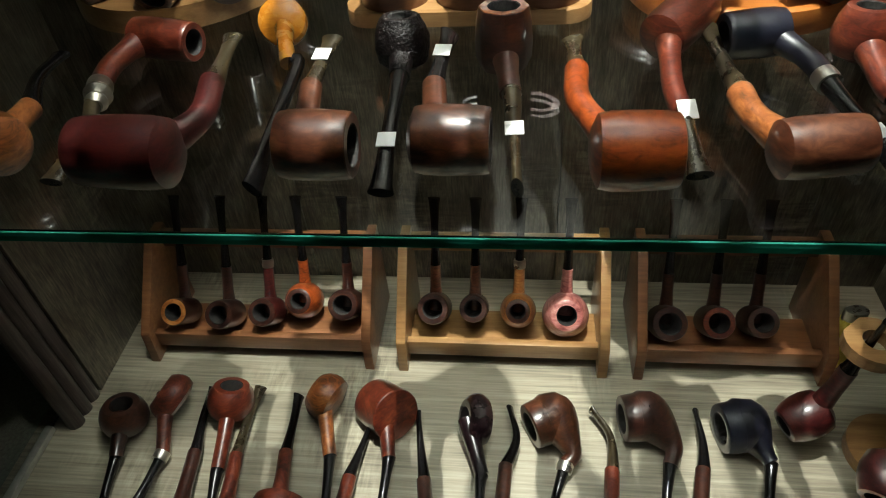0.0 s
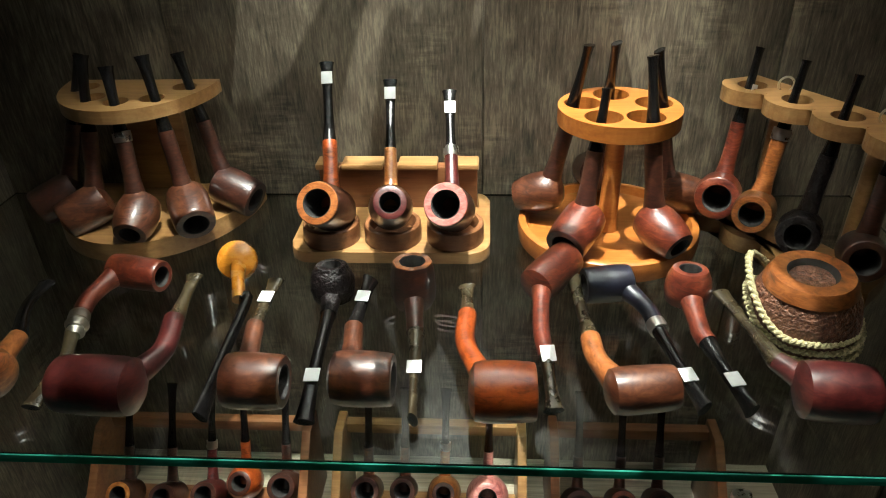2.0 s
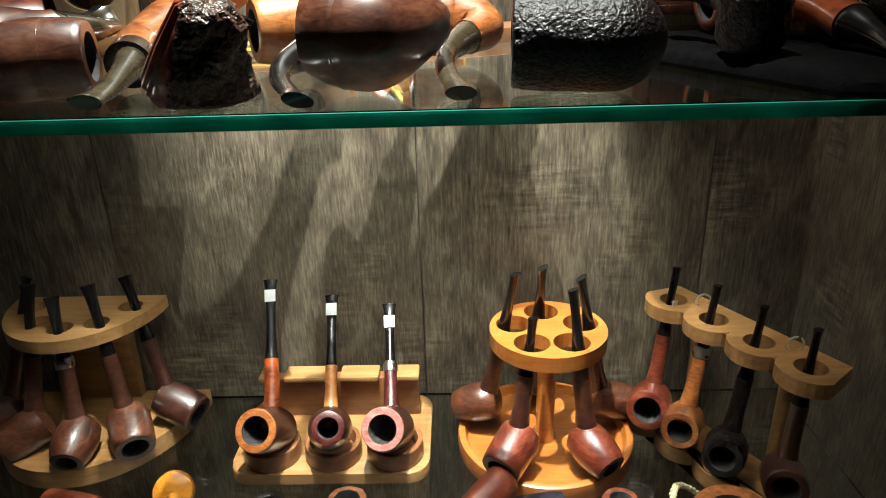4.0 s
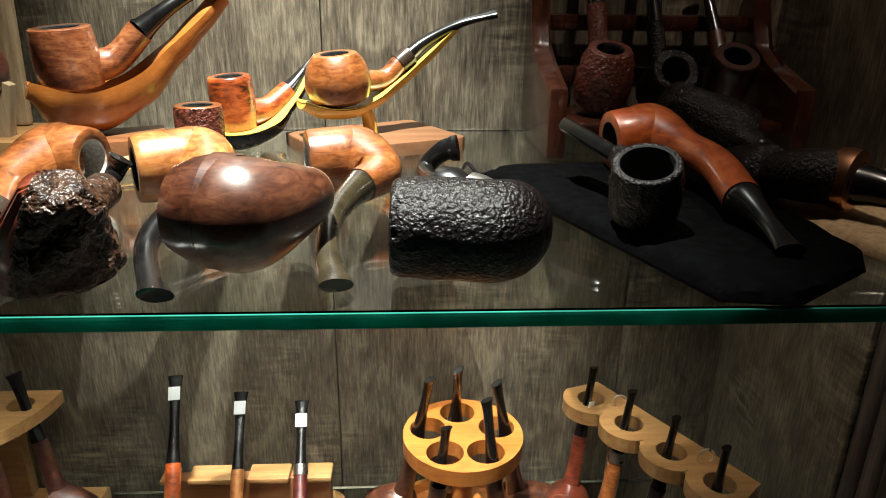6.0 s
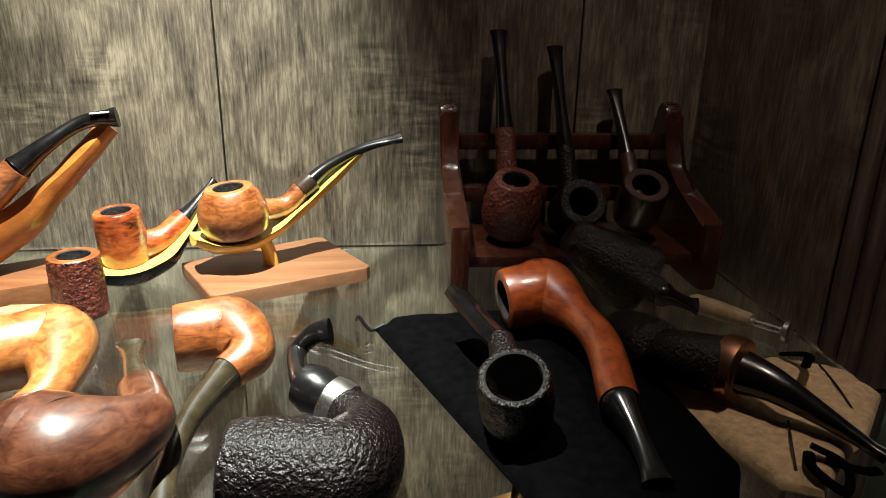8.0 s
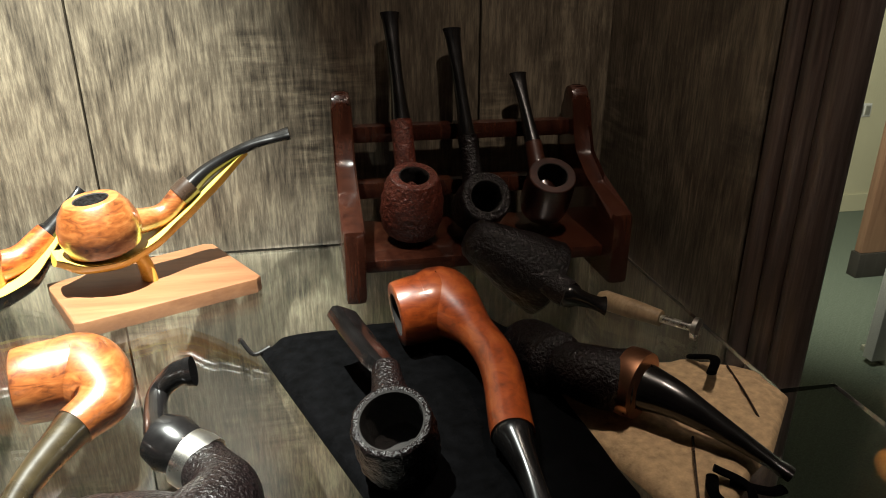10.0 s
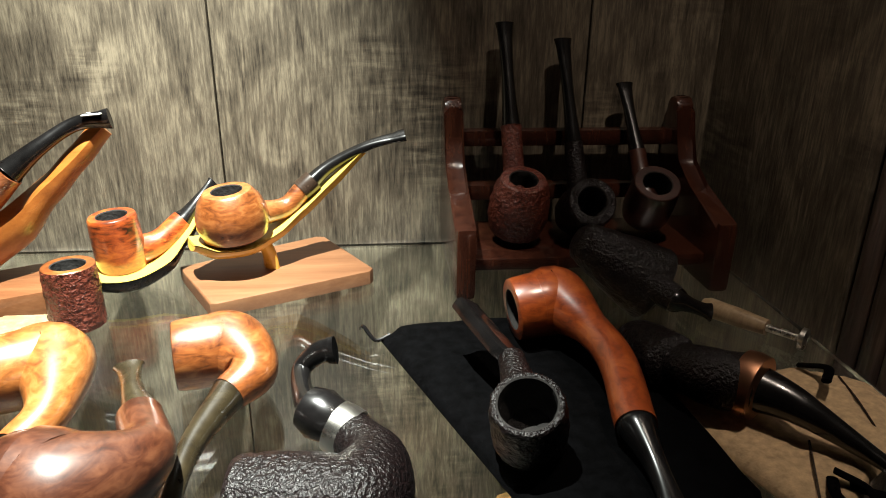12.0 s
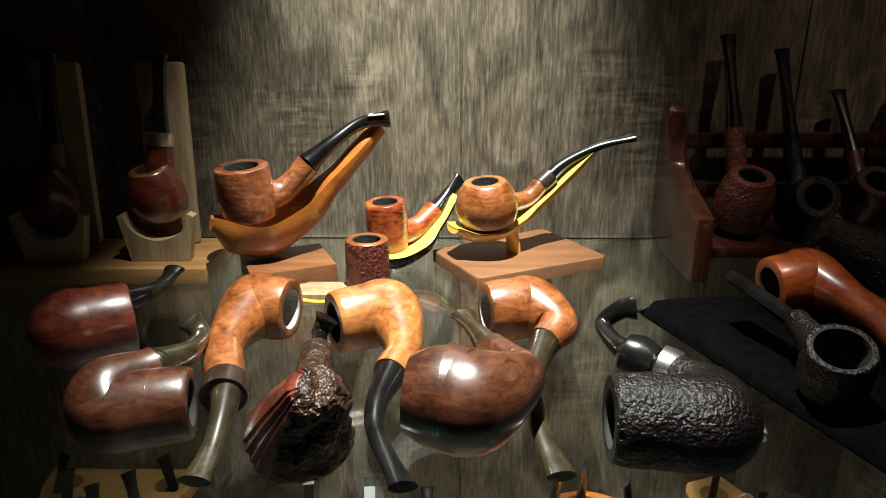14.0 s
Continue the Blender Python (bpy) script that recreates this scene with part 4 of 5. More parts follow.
for (a, wood, lab, rw) in ((165, briar_brown, "pale brown pipe hanging in round rack", None), (237, briar_red, "reddish pipe with dark mouth in round rack", "briar_dark"), (303, briar_red, "light red-brown pipe in round rack", "briar_dark"), (15, briar_brown, "two-tone brown pipe in round rack", "briar_tan"), (95, briar_dark, "dark pipe at the back of the round rack", None)):
    o = Vector((math.cos(radians(a)), math.sin(radians(a)), 0))
    c = C + o * 0.058 + Vector((0, 0, 0.038))
    upright(lab, c - o * 0.019 + Vector((0, 0, 0.004)), c + o * 0.021 - Vector((0, 0, 0.009)), 0.0172, C + o * 0.027 + Vector((0, 0, 0.150 + 0.012 * math.sin(a))), wood, "apple" if a in (165, 303) else "billiard", 0.0068, None, None, rw, RR, neck=0.55, neckwood=briar_dark)

# the half-round rack
C = Vector((-0.212, 0.548, LOW))
half = thing("pipe_rack", C, "half-round light wooden pipe rack standing in shadow", "pipe rack")
bm = bmesh.new()
slab(bm, disc(C.x, C.y, 0.092, 0.118, 180, 360, 40), LOW, LOW + 0.017, 0.002)
part("base", bm, beech, half)
bm = bmesh.new()
HOLES = [(-0.255, 0.528), (-0.236, 0.500), (-0.211, 0.488), (-0.184, 0.497), (-0.168, 0.527)]
holed_plate(bm, disc(C.x, C.y, 0.068, 0.084, 180, 360, 40), [(x, y, 0.0105) for x, y in HOLES], LOW + 0.108, LOW + 0.119)
part("top_plate", bm, beech, half, "", False)
bm = bmesh.new()
box(bm, (C.x - 0.03, C.y - 0.012, LOW + 0.016), (C.x + 0.03, C.y - 0.001, LOW + 0.109), 0.001)
part("back_post", bm, beech, half)
HR = "pipes in the half-round rack"
for i, (x, y, ox, oy) in enumerate(((-0.275, 0.485, -0.8, -0.5), (-0.238, 0.462, -0.75, -0.55), (-0.190, 0.450, 0.05, -1), (-0.150, 0.465, 0.5, -0.85), (-0.122, 0.500, 0.95, -0.3))):
    o = Vector((ox, oy, 0)).normalized()
    c = Vector((x - 0.008, y, LOW + 0.036))
    upright("dark brown pipe hanging in half-round rack", c - o * 0.019 + Vector((0, 0, 0.004)), c + o * 0.020 - Vector((0, 0, 0.010)), 0.0178, (HOLES[i][0], HOLES[i][1], LOW + 0.148 + 0.006 * (i % 2)), briar_dark if i in (0, 4) else briar_brown, "apple" if i == 2 else "billiard", 0.0066, None, "silver" if i == 2 else None, None, HR, neck=0.5, neckwood=briar_dark)

# the wavy-edged rack
A, U = Vector((0.309, 0.519)), Vector((0.505, -0.863))
N = Vector((-0.863, -0.505))
wavy = thing("pipe_rack", (0.34, 0.465, LOW), "light wooden pipe rack with scalloped edge", "pipe rack")
centres = [A + U * (0.0425 * k) for k in range(4)]


def scalloped(shift, r):
    pts = []
    for c in centres:
        for a in range(-70, 71, 14):
            d = N * math.cos(radians(a)) + U * math.sin(radians(a))
            p = c + d * r + shift
            pts.append((p.x, p.y))
    e, s = centres[-1] - N * 0.024 + U * 0.016 + shift, centres[0] - N * 0.024 - U * 0.016 + shift
    return pts + [(e.x, e.y), (s.x, s.y)]


bm = bmesh.new()
holed_plate(bm, scalloped(Vector((0, 0)), 0.0235), [(c.x, c.y, 0.0115) for c in centres], LOW + 0.108, LOW + 0.120)
part("top_plate", bm, beech, wavy, "", False)
bm = bmesh.new()
slab(bm, scalloped(N * 0.016, 0.0255), LOW, LOW + 0.014, 0.0015)
part("base", bm, beech, wavy)
for k in (0.5, 2.5):
    p = A + U * 0.0425 * k - N * 0.012
    bm = bmesh.new()
    lathe(bm, (p.x, p.y, LOW + 0.013), (p.x, p.y, LOW + 0.109), [(0.006, 0), (0.006, 1)], 16)
    part("post", bm, beech, wavy)
    bm = bmesh.new()
    q = Vector((p.x, p.y, LOW + 0.124))
    tube(bm, [q + Vector((0.006 * math.cos(w), 0, 0.006 * math.sin(w))) for w in [k2 * math.pi / 5 - 1.3 for k2 in range(10)]], lambda s: (0.0009, 0.0009), 8, 3)
    part("eye_hook", bm, silver, wavy, "small metal eye hook")
WR = "pipes in the scalloped rack"
for i, (wood, rw, lab) in enumerate(((briar_red, None, "dark red pipe with wide mouth in scalloped rack"), (briar_tan, None, "orange briar pipe in scalloped rack"), (briar_black, None, "black rusticated pipe in scalloped rack"), (briar_dark, None, "dark pipe in shadow in scalloped rack"))):
    c = centres[i]
    b = Vector(((0.286, 0.483), (0.306, 0.455), (0.328, 0.421), (0.358, 0.388))[i])
    o = Vector((b.x - c.x, b.y - c.y - 0.02, 0)).normalized()
    b = Vector((b.x, b.y, LOW + 0.040))
    upright(lab, b - o * 0.018 + Vector((0, 0, -0.006)), b + o * 0.018 + Vector((0, 0, 0.003)), 0.0185 if i == 0 else 0.0160, (c.x, c.y, LOW + 0.150), wood, "billiard", 0.0062, 0.62 if i == 0 else None, "silver" if i in (1,) else None, rw, WR, neck=0.5)

# the leather-bound jar with a cord
J = Vector((0.304, 0.342, LOW))
jar = thing("tobacco_jar", J, "dark leathery round jar with braided cord", "jar")
bm = bmesh.new()
lathe(bm, J + Vector((0, 0, 0.001)), J + Vector((-0.004, -0.006, 0.054)), [(0.023, 0), (0.031, 0.08), (0.035, 0.3), (0.0345, 0.5), (0.032, 0.72), (0.028, 0.9), (0.025, 0.96)], 48, 0.0012)
part("body", bm, leather_dark, jar)
bm = bmesh.new()
lathe(bm, J + Vector((-0.0036, -0.0055, 0.048)), J + Vector((-0.004, -0.006, 0.057)), [(0.0285, 0), (0.027, 0.6), (0.0245, 1), (0.0155, 1), (0.0145, 0.8), (0.013, 0.2)], 40, 0.0004, 0, [0, 0, 0, 1, 1])
part("rim", bm, [briar_tan, char], jar, "bare wooden rim")
for k, (z, r, ox) in enumerate(((0.016, 0.0365, 0), (0.009, 0.0370, 0), (0.023, 0.0368, -0.003))):
    for strand in (0, 1):
        bm = bmesh.new()
        pts = []
        for i in range(121):
            w = 2 * math.pi * i / 120
            tw = 34 * w + strand * math.pi
            rr = r + 0.0012 * math.cos(tw)
            lift = 0.016 * max(0, math.cos(w - 2.7)) ** 2 * (1 + k * 0.5)
            pts.append(J + Vector((ox + rr * math.cos(w), rr * math.sin(w), z + lift + 0.0012 * math.sin(tw))))
        tube(bm, pts, lambda s: (0.0016, 0.0016), 8, 1)
        part("cord", bm, rope_mat, jar, "green and cream braided cord")

# the stand with a spoon-shaped rest
spoon = thing("pipe_rest", (-0.03, 0.45, HIGH), "yellow wooden spoon-shaped pipe rest on small block", "pipe stand")
bm = bmesh.new()
slab(bm, [(-0.046, 0.417), (0.006, 0.440), (-0.014, 0.485), (-0.066, 0.460)], HIGH, HIGH + 0.014, 0.002)
part("base", bm, walnut, spoon, "small dark wooden block")
bm = bmesh.new()
ladle(bm, [(-0.073, 0.436, 1.622), (-0.060, 0.446, 1.617), (-0.045, 0.454, 1.616), (-0.024, 0.465, 1.623), (-0.004, 0.478, 1.640), (0.014, 0.489, 1.656), (0.030, 0.497, 1.672)],
      [0.004, 0.018, 0.022, 0.0140, 0.0098, 0.0088, 0.0070], [0.010, 0.024, 0.0275, 0.0215, 0.0145, 0.0105, 0.008], [0.002, 0.012, 0.013, 0.006, -0.001, -0.004, -0.005])
part("cradle", bm, honey, spoon)

# the black rest with a yellow lip
rest = thing("pipe_rest", (0.041, 0.474, HIGH), "black plastic pipe rest with yellow lip", "pipe stand")
LINE = [(0.016, 0.468, 1.588), (0.026, 0.469, 1.5865), (0.042, 0.471, 1.586), (0.058, 0.478, 1.590), (0.072, 0.488, 1.602), (0.086, 0.497, 1.620)]
bm = bmesh.new()
ladle(bm, LINE, [0.008, 0.016, 0.018, 0.013, 0.007, 0.0035], [0.006, 0.011, 0.012, 0.010, 0.005, 0.003], [0.003, 0.007, 0.008, 0.005, 0.002, 0.001])
part("cradle", bm, black_plastic, rest)
bm = bmesh.new()
ladle(bm, [(x, y, z + 0.0012) for x, y, z in LINE], [0.009, 0.0172, 0.0192, 0.0142, 0.008, 0.0042], [0.0022] * 6, [0.0005] * 6)
part("lip", bm, yellow_plastic, rest, "glossy yellow lip")

# the yellow plastic rest on a square board
board = thing("pipe_rest", (0.13, 0.478, HIGH), "yellow plastic pipe rest on reddish wooden board", "pipe stand")
bm = bmesh.new()
slab(bm, [(0.069, 0.484), (0.074, 0.474), (0.100, 0.427), (0.104, 0.427), (0.191, 0.468), (0.193, 0.473), (0.158, 0.534), (0.152, 0.535)], HIGH, HIGH + 0.009, 0.0015)
part("board", bm, board_wood, board, "reddish brown square wooden board")
K = Vector((0.112, 0.470, HIGH + 0.009))
ARM = [(0.084, 0.464, 1.607), (0.096, 0.470, 1.603), (0.112, 0.477, 1.602), (0.128, 0.485, 1.606), (0.146, 0.494, 1.617), (0.166, 0.502, 1.633), (0.188, 0.509, 1.652)]
bm = bmesh.new()
ladle(bm, ARM, [0.009, 0.0165, 0.0165, 0.011, 0.0065, 0.005, 0.0025], [0.005, 0.008, 0.008, 0.007, 0.006, 0.005, 0.003], [0.001, 0.005, 0.006, 0.003, 0.001, 0.0005, 0])
part("cradle", bm, amber_plastic, board)
bm = bmesh.new()
ladle(bm, [(x, y, z + 0.001) for x, y, z in ARM], [0.0095, 0.0172, 0.0172, 0.0117, 0.0071, 0.0055, 0.003], [0.0016] * 7, [0.0003] * 7)
part("lip", bm, yellow_plastic, board, "pale yellow upper edge")
bm = bmesh.new()
tube(bm, [K + Vector((0.012, 0.006, 0.020)), K + Vector((0.015, 0.009, 0.010)), K + Vector((0.016, 0.010, -0.001))], lambda s: (0.0045 + 0.002 * s, 0.004), 14, 4)
part("foot", bm, amber_plastic, board)

# the two-pipe holder
hold = thing("pipe_stand", (-0.16, 0.466, HIGH), "pale wooden two-pipe holder with tall backs", "pipe stand")
bm = bmesh.new()
# the unseen left end is lengthened to shade the shelf below
box(bm, (-0.285, 0.434, HIGH), (-0.082, 0.502, HIGH + 0.012), 0.002)
part("base", bm, beech, hold)
for x in (-0.117, -0.191):
    bm = bmesh.new()
    pts = [(x - 0.026 + 0.006, HIGH + 0.012), (x + 0.026 - 0.006, HIGH + 0.012), (x + 0.026, HIGH + 0.044)]
    pts += [(x + 0.022 * math.cos(radians(a)), HIGH + 0.046 + 0.019 * math.sin(radians(a))) for a in range(0, -181, -15)] + [(x - 0.026, HIGH + 0.044)]
    lo = [bm.verts.new((px, 0.448, pz)) for px, pz in pts]
    hi = [bm.verts.new((px, 0.456, pz)) for px, pz in pts]
    bm.faces.new(lo)
    bm.faces.new(hi[::-1])
    for k in range(len(pts)):
        bm.faces.new((lo[k], lo[(k + 1) % len(pts)], hi[(k + 1) % len(pts)], hi[k]))
    part("fork", bm, pale_wood, hold, "curved wooden fork")
    bm = bmesh.new()
    box(bm, (x - 0.021, 0.485, HIGH + 0.012), (x + 0.013, 0.493, HIGH + 0.142), 0.003, Matrix.Translation((0, 0.49, HIGH)) @ pose(0, 0, 0, -4) @ Matrix.Translation((0, -0.49, -HIGH)))
    part("back", bm, pale_wood, hold)
TP = "pipes in the two-pipe holder"
for x, wood, rw, rg, lab in ((-0.120, briar_red, "briar_tan", "silver", "red-brown pipe with silver band in wooden holder"), (-0.195, briar_cherry, None, None, "dark cherry pipe with black stem in wooden holder")):
    upright(lab, (x + 0.001, 0.470, HIGH + 0.036), (x - 0.003, 0.462, HIGH + 0.074), 0.0195, (x + 0.007, 0.481, HIGH + 0.148), wood, "ball", 0.0085, None, rg, rw, TP, neck=0.42)

# the dark three-pipe rack
dark_rack = thing("pipe_rack", (0.32, 0.49, HIGH), "dark mahogany three-pipe rack with rounded posts", "pipe rack")
for x in (0.2425, 0.404):
    bm = bmesh.new()
    prof = [(0.443, HIGH), (0.540, HIGH), (0.543, HIGH + 0.02), (0.544, HIGH + 0.094)] + [(0.534 + 0.010 * math.cos(radians(a)), HIGH + 0.100 + 0.010 * math.sin(radians(a))) for a in range(0, 181, 30)] + [(0.522, HIGH + 0.082), (0.514, HIGH + 0.066), (0.492, HIGH + 0.054), (0.443, HIGH + 0.046)]
    side_board(bm, prof, x, x + 0.013, 0.004)
    part("post", bm, mahogany, dark_rack)
for z0, z1, y0, y1 in ((0.076, 0.088, 0.526, 0.538), (0.040, 0.052, 0.518, 0.532), (0.014, 0.022, 0.456, 0.530)):
    bm = bmesh.new()
    box(bm, (0.2545, y0, HIGH + z0), (0.405, y1, HIGH + z1), 0.004 if z0 > 0.03 else 0.002)
    part("rail", bm, mahogany, dark_rack)
DR = "pipes in the dark rack"
upright("red-brown rusticated pipe in dark rack", (0.287, 0.490, HIGH + 0.026), (0.288, 0.474, HIGH + 0.068), 0.0195, (0.283, 0.536, HIGH + 0.157), briar_rustic, "apple", 0.0068, None, None, None, DR, neck=0.47)
upright("black sandblasted pipe in dark rack", (0.331, 0.500, HIGH + 0.034), (0.331, 0.466, HIGH + 0.055), 0.0165, (0.323, 0.536, HIGH + 0.147), briar_black, "billiard", 0.0062, None, None, None, DR, neck=0.4)
upright("small dark brown pipe with bent stem in dark rack", (0.376, 0.494, HIGH + 0.034), (0.375, 0.474, HIGH + 0.064), 0.0160, (0.368, 0.534, HIGH + 0.118), briar_dark, "billiard", 0.0060, None, None, None, DR, neck=0.45)


def pouch(name, label, outline, z0, height, mat, cat):
    """A soft flat pouch over an outline, thicker in its middle."""
    c = Vector((sum(p[0] for p in outline) / len(outline), sum(p[1] for p in outline) / len(outline)))
    root = thing(name, (c.x, c.y, z0), label, cat)
    fine = []
    for k, p in enumerate(outline):
        q = outline[(k + 1) % len(outline)]
        fine += [Vector(p).lerp(Vector(q), j / 10) for j in range(10)]
    bm = bmesh.new()
    rings = []
    for s, h in ((0.97, 0.0), (1.0, 0.25), (0.985, 0.6), (0.94, 0.85), (0.8, 1.0), (0.5, 1.05), (0.2, 1.0)):
        ring = []
        for p in fine:
            q = c + (p - c) * s
            z = z0 + height * h
            if h > 0.3:
                z += 0.0022 * noise.noise(Vector((q.x * 70, q.y * 40, 3))) + 0.001 * noise.noise(Vector((q.x * 190, q.y * 160, 1)))
            ring.append(bm.verts.new((q.x, q.y, z)))
        rings.append(ring)
    n = len(fine)
    for i in range(len(rings) - 1):
        for k in range(n):
            bm.faces.new((rings[i][k], rings[i][(k + 1) % n], rings[i + 1][(k + 1) % n], rings[i + 1][k]))
    bm.faces.new(rings[0])
    bm.faces.new(rings[-1])
    part("cloth", bm, mat, root)
    return root


black_pouch = pouch("pouch", "black velvet drawstring pouch lying flat", [(0.196, 0.390), (0.214, 0.402), (0.315, 0.408), (0.326, 0.388), (0.338, 0.256), (0.330, 0.242), (0.290, 0.214), (0.262, 0.218)], HIGH, 0.009, velvet, "pouch")
bm = bmesh.new()
tube(bm, [(0.202, 0.388, HIGH + 0.006), (0.194, 0.386, HIGH + 0.004), (0.188, 0.392, HIGH + 0.009), (0.186, 0.400, HIGH + 0.004)], lambda s: (0.0011, 0.0011), 8, 6)
part("drawstring", bm, vulcanite, black_pouch)
tan_pouch = pouch("pouch", "tan suede pouch with stitched seam under a black pipe", [(0.318, 0.338), (0.332, 0.352), (0.358, 0.342), (0.404, 0.342), (0.430, 0.324), (0.432, 0.304), (0.402, 0.272), (0.386, 0.262), (0.362, 0.240), (0.348, 0.246), (0.336, 0.282)], HIGH, 0.007, suede, "pouch")
for a, b in (((0.404, 0.282), (0.416, 0.328)), ((0.356, 0.250), (0.372, 0.282))):
    bm = bmesh.new()
    tube(bm, [(*a, HIGH + 0.0068), ((a[0] + b[0]) / 2, (a[1] + b[1]) / 2 + 0.001, HIGH + 0.0082), (*b, HIGH + 0.0068)], lambda s: (0.0006, 0.0006), 6, 6)
    part("seam", bm, dark_ring, tan_pouch)
for pts in ([(0.366, 0.258, HIGH + 0.008), (0.360, 0.246, HIGH + 0.010), (0.370, 0.240, HIGH + 0.004), (0.376, 0.250, HIGH + 0.008), (0.366, 0.258, HIGH + 0.012)], [(0.372, 0.256, HIGH + 0.006), (0.384, 0.250, HIGH + 0.005), (0.392, 0.252, HIGH + 0.003)], [(0.402, 0.338, HIGH + 0.008), (0.404, 0.322, HIGH + 0.016), (0.394, 0.308, HIGH + 0.018)]):
    bm = bmesh.new()
    tube(bm, pts, lambda s: (0.0022, 0.0012), 10, 8)
    part("drawstring", bm, velvet, tan_pouch, "black velvet string")
tamper = thing("pipe_tamper", (0.398, 0.39, HIGH), "pipe tamper with wooden handle and nail head", "tamper")
bm = bmesh.new()
lathe(bm, (0.386, 0.410, HIGH + 0.0062), (0.409, 0.380, HIGH + 0.0062), [(0.004, 0), (0.0058, 0.1), (0.0055, 0.6), (0.0045, 1)], 20)
part("handle", bm, pale_wood, tamper)
bm = bmesh.new()
lathe(bm, (0.408, 0.381, HIGH + 0.0062), (0.4225, 0.364, HIGH + 0.0064), [(0.0022, 0), (0.0022, 0.8), (0.0062, 0.86), (0.0062, 0.97), (0.005, 1)], 20)
part("nail", bm, silver, tamper, "shiny steel nail head")

# a small cream rest under the front pipes
cream = thing("pipe_rest", (0.002, 0.412, HIGH), "small pale pipe rest with amber lip", "pipe stand")
bm = bmesh.new()
slab(bm, rounded(-0.018, 0.402, 0.022, 0.424, 0.008), HIGH, HIGH + 0.007, 0.002)
part("body", bm, pale_wood, cream)
bm = bmesh.new()
tube(bm, [(-0.018, 0.400, HIGH + 0.006), (0.002, 0.398, HIGH + 0.004), (0.022, 0.400, HIGH + 0.006)], lambda s: (0.0018, 0.0012), 10, 6)
part("lip", bm, amber_plastic, cream)

# ---- racks on the bottom board ----
BR = "box-shaped pipe racks on the bottom board"


def low_rack(x0, x1, y, wood, label):
    root = thing("pipe_rack", ((x0 + x1) / 2, y + 0.05, BOTTOM), label, "pipe rack", BR)
    prof = [(y, BOTTOM), (y + 0.105, BOTTOM), (y + 0.105, BOTTOM + 0.108), (y + 0.072, BOTTOM + 0.108), (y + 0.004, BOTTOM + 0.040)]
    for x in (x0, x1 - 0.010):
        bm = bmesh.new()
        side_board(bm, prof, x, x + 0.010, 0.0015)
        part("side", bm, wood, root)
    for lo, hi in (((x0 + 0.010, y + 0.012, BOTTOM + 0.014), (x1 - 0.010, y + 0.020, BOTTOM + 0.034)), ((x0 + 0.010, y + 0.020, BOTTOM + 0.014), (x1 - 0.010, y + 0.070, BOTTOM + 0.020)), ((x0 + 0.010, y + 0.088, BOTTOM + 0.090), (x1 - 0.010, y + 0.100, BOTTOM + 0.104))):
        bm = bmesh.new()
        box(bm, lo, hi, 0.0015)
        part("rail", bm, wood, root)
    return root


# walnut on the two outer racks puts their shade into the wood colour
low_rack(-0.345, -0.098, 0.424, walnut, "box-shaped pipe rack in half shadow, shade put into its brown wood")
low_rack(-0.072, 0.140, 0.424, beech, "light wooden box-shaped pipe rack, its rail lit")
low_rack(0.165, 0.350, 0.424, walnut, "box-shaped pipe rack in shadow, shade put into its dark wood")
LP = "pipes in the bottom racks"
for x, y, r, wood, rw, lab in (
        (-0.308, 0.452, 0.0150, briar_dark, "briar_gold", "dark pipe with pale yellow rim in low rack"),
        (-0.258, 0.450, 0.0160, briar_dark, None, "dark red pipe in low rack"),
        (-0.213, 0.455, 0.0158, briar_cherry, "briar_dark", "red-stemmed pipe with dark rim in low rack"),
        (-0.178, 0.472, 0.0200, briar_orange, "briar_dark", "glossy orange-red pipe in low rack"),
        (-0.130, 0.468, 0.0170, briar_dark, None, "nearly black pipe in low rack"),
        (-0.036, 0.466, 0.0170, briar_brown, "briar_dark", "dark pipe with pale bowl foot in low rack"),
        (0.005, 0.468, 0.0150, briar_brown, "briar_dark", "slim pale-footed pipe in low rack"),
        (0.050, 0.466, 0.0185, briar_gold, "briar_dark", "tan pipe with ivory band in low rack"),
        (0.098, 0.462, 0.0235, briar_pink, None, "large rosy ball pipe with black stem in low rack"),
        (0.196, 0.455, 0.0180, briar_dark, None, "dark pipe in the shaded rack"),
        (0.242, 0.458, 0.0165, briar_dark, "briar_red", "dark pipe with reddish rim in the shaded rack"),
        (0.283, 0.460, 0.0160, briar_dark, None, "small dark pipe in the shaded rack")):
    upright(lab, (x, y + 0.022, BOTTOM + 0.030), (x, y - 0.008, BOTTOM + 0.060), r, (x + 0.002, 0.522, BOTTOM + 0.150), wood, "ball" if r > 0.018 else "billiard", 0.0055, None, "silver" if x in (0.050, -0.213) else None, rw, LP, neck=0.42)

# the loop-shaped holder at the right end
holder = thing("pipe_rack", (0.335, 0.37, BOTTOM), "pale wooden lobed pipe holder on a post", "pipe rack")
bm = bmesh.new()
lobes = [(0.334, 0.376, 0.024), (0.366, 0.338, 0.025), (0.398, 0.302, 0.024)]
run = Vector((0.643, -0.766))
out = Vector((-0.766, -0.643))
pts = []
for flip in (1, -1):
    for x, y, r in lobes[::flip]:
        for a in range(-64, 65, 16):
            d = out * math.cos(radians(a)) * flip + run * math.sin(radians(a)) * flip
            pts.append((x + d.x * r, y + d.y * r))
holed_plate(bm, pts, [(x, y, 0.0105) for x, y, r in lobes], BOTTOM + 0.118, BOTTOM + 0.130)
part("plate", bm, beech, holder, "", False)
bm = bmesh.new()
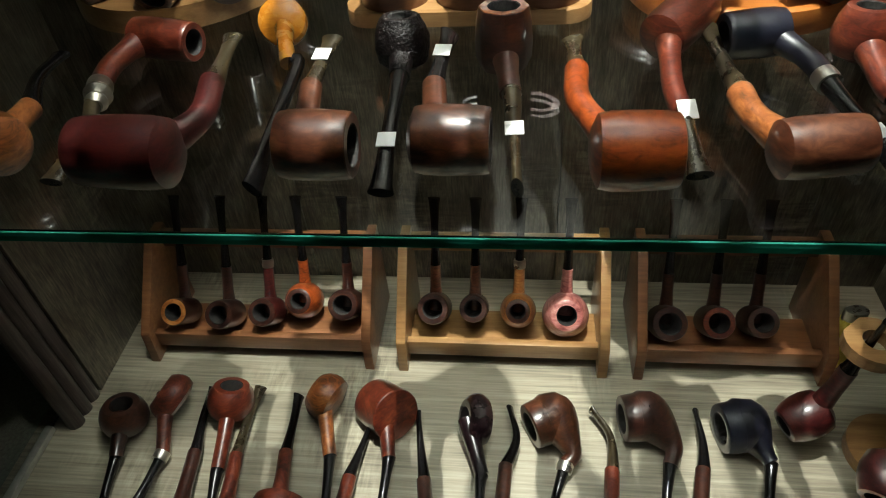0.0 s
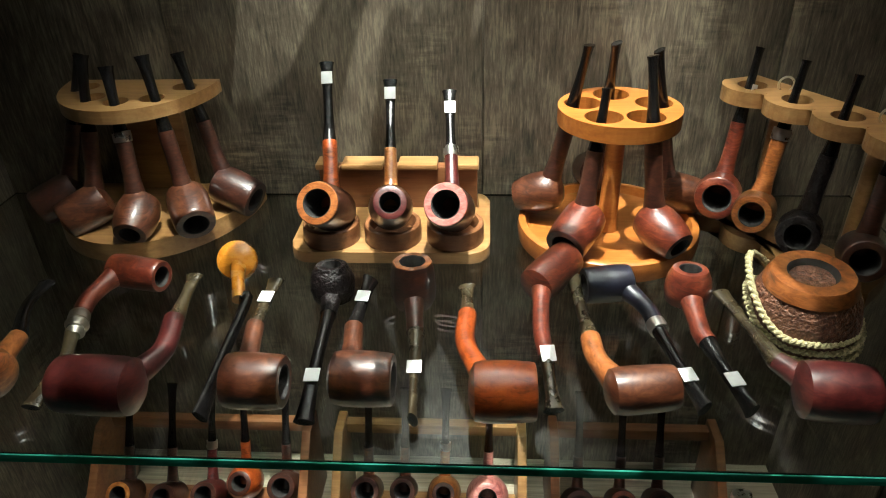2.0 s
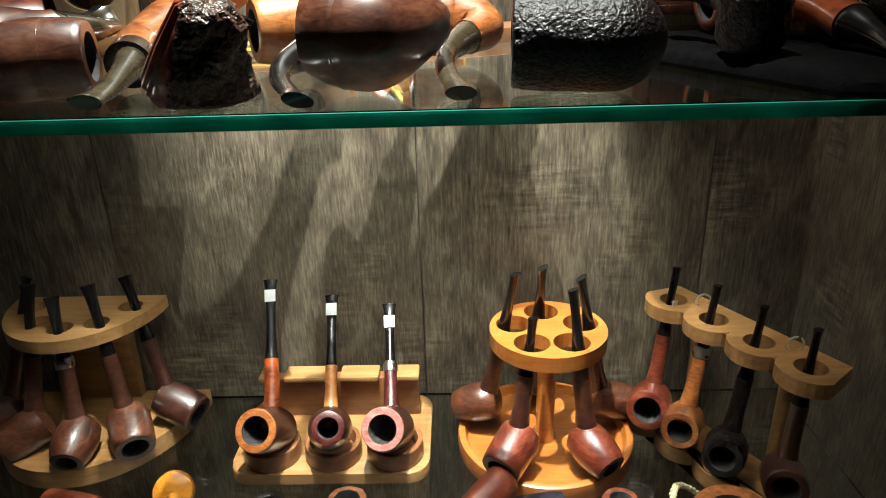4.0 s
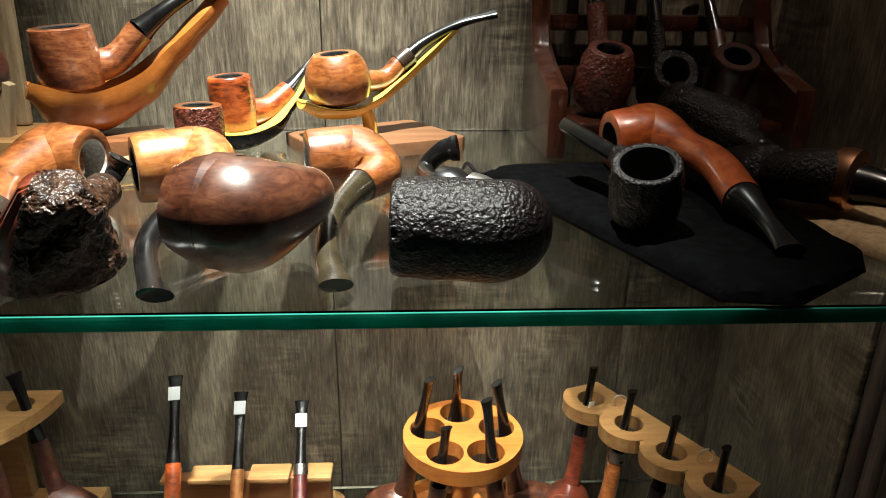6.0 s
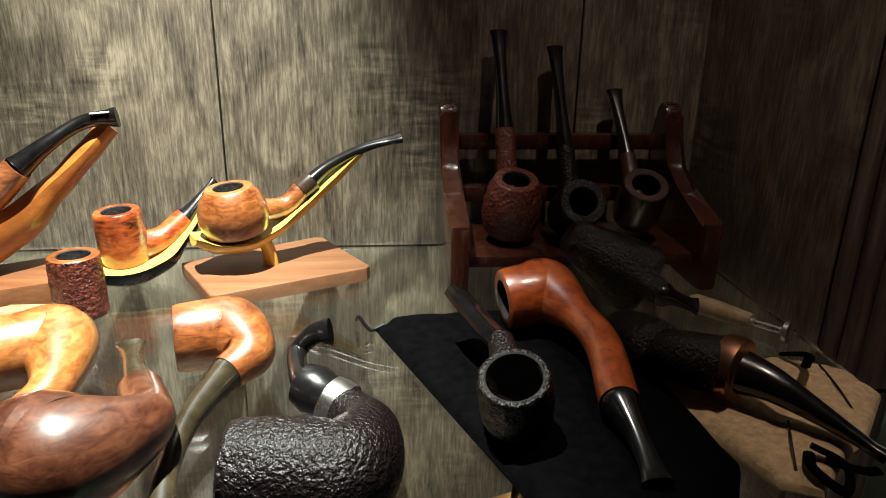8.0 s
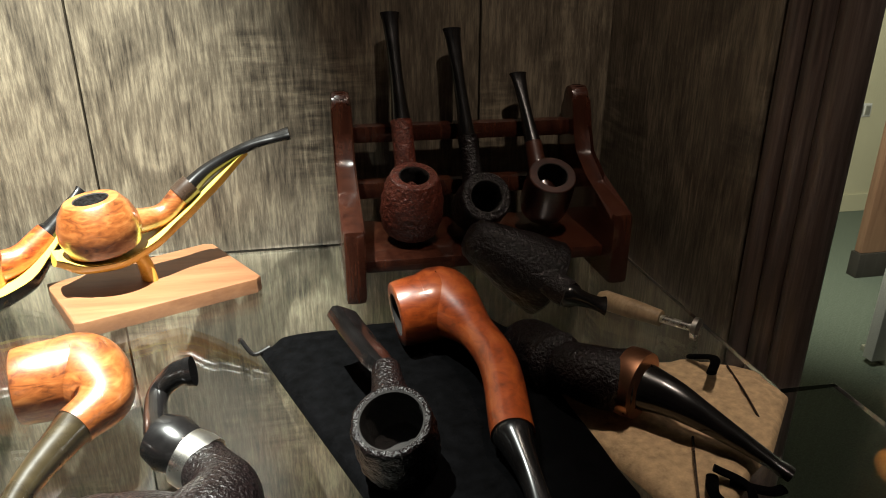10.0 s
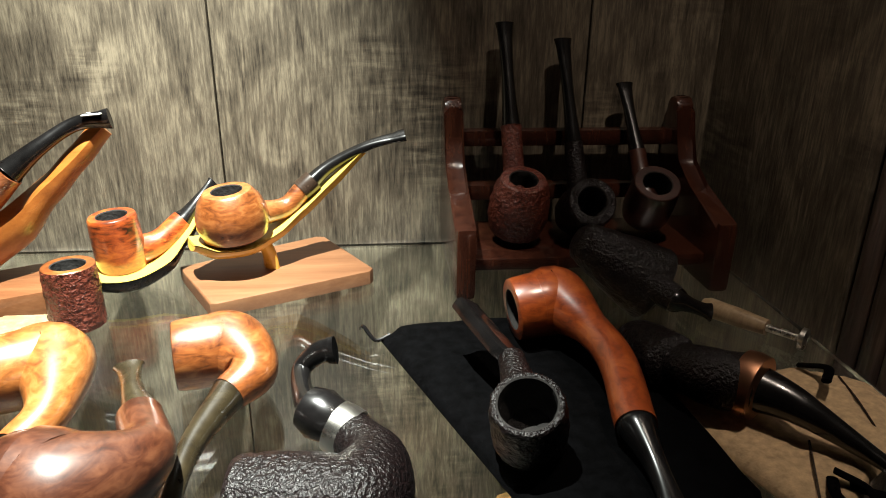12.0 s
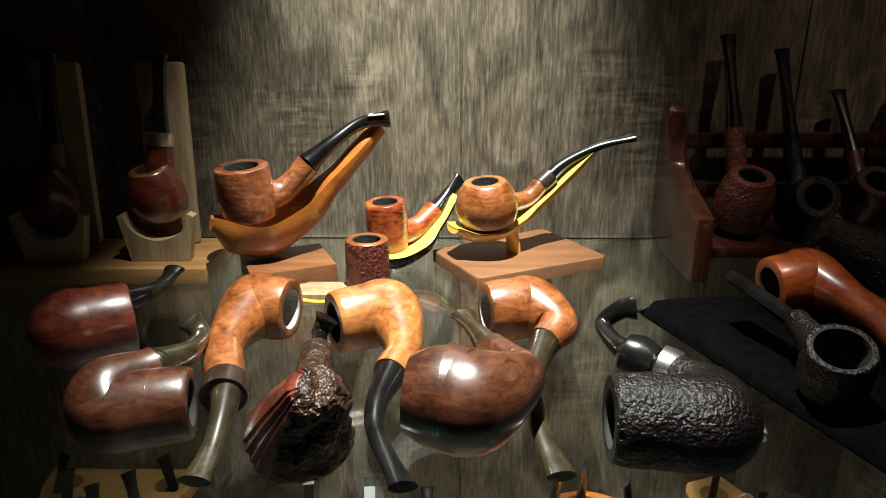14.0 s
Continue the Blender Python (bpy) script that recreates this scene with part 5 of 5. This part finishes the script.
lathe(bm, (0.384, 0.360, BOTTOM), (0.384, 0.360, BOTTOM + 0.119), [(0.008, 0), (0.007, 0.5), (0.008, 1)], 18)
part("post", bm, beech, holder)
bm = bmesh.new()
slab(bm, disc(0.378, 0.352, 0.036, 0.036), BOTTOM, BOTTOM + 0.012, 0.002)
part("base", bm, beech, holder)
for (x, y, r), wood, lab, o in ((lobes[0], briar_cherry, "dark red pipe hanging in lobed holder", (-0.9, -0.35)), (lobes[1], briar_cherry, "cherry pipe with white rim in lobed holder", (-0.5, -0.85)), (lobes[2], briar_dark, "dark pipe hanging in lobed holder", (0.4, -0.9))):
    o = Vector((*o, 0)).normalized()
    c = Vector((x, y, BOTTOM + 0.045)) + o * 0.034
    upright(lab, c - o * 0.02, c + o * 0.02 - Vector((0, 0, 0.012)), 0.0205, (x, y, BOTTOM + 0.152), wood, "apple", 0.0075, None, None, "briar_gold" if "white" in lab else None, "pipes in the lobed holder", neck=0.5)
lighter = thing("lighter", (0.335, 0.455, BOTTOM), "yellow pocket lighter with metal top standing on end", "lighter")
bm = bmesh.new()
slab(bm, disc(0.362, 0.455, 0.012, 0.007), BOTTOM, BOTTOM + 0.066, 0.002)
part("body", bm, yellow_plastic, lighter)
bm = bmesh.new()
slab(bm, disc(0.362, 0.455, 0.011, 0.0062), BOTTOM + 0.066, BOTTOM + 0.078, 0.002)
part("cap", bm, silver, lighter, "metal cap")

# ---- things in the room beyond ----
column = thing("room_column", (3.7, 3.6, 0), "plain brown wooden partition board standing in the shop", "column")
bm = bmesh.new()
box(bm, (3.50, 3.44, 0.16), (4.1, 3.50, 2.69), 0.01)
part("shaft", bm, door_brown, column)
bm = bmesh.new()
box(bm, (3.49, 3.43, 0.0), (4.11, 3.51, 0.16), 0.006)
part("plinth", bm, shop_dark, column, "dark plinth")
screen = thing("partition_panel", (3.1, 2.55, 0), "plain white partition panel on the shop floor", "panel")
bm = bmesh.new()
box(bm, (2.79, 2.50, 0.03), (3.6, 2.56, 2.1), 0.006)
part("sheet", bm, white_paint, screen)
for x in (2.9, 3.5):
    bm = bmesh.new()
    box(bm, (x - 0.03, 2.40, 0.0), (x + 0.03, 2.66, 0.03), 0.005)
    part("foot", bm, seal_metal, screen)
switch = thing("light_switch", (4.3, 4.59, 0.8), "pale double light switch on the cream wall", "switch")
bm = bmesh.new()
box(bm, (4.27, 4.588, 0.76), (4.40, 4.602, 0.86), 0.004)
part("plate", bm, white_paint, switch)
for x in (4.305, 4.365):
    bm = bmesh.new()
    box(bm, (x - 0.02, 4.580, 0.775), (x + 0.02, 4.589, 0.845), 0.003)
    part("rocker", bm, seal_metal, switch)

# the stands, pouches and racks of the upper shelf stand close to the wall
for ob in scene.objects:
    if ob not in laid and ob.parent is None and ob.type == "EMPTY" and HIGH - 0.001 < ob.location.z < TOP and ob.location.y < 0.6:
        ob.location.y += 0.014 if ob.location.x > 0.25 and ob.location.y > 0.46 else 0.019
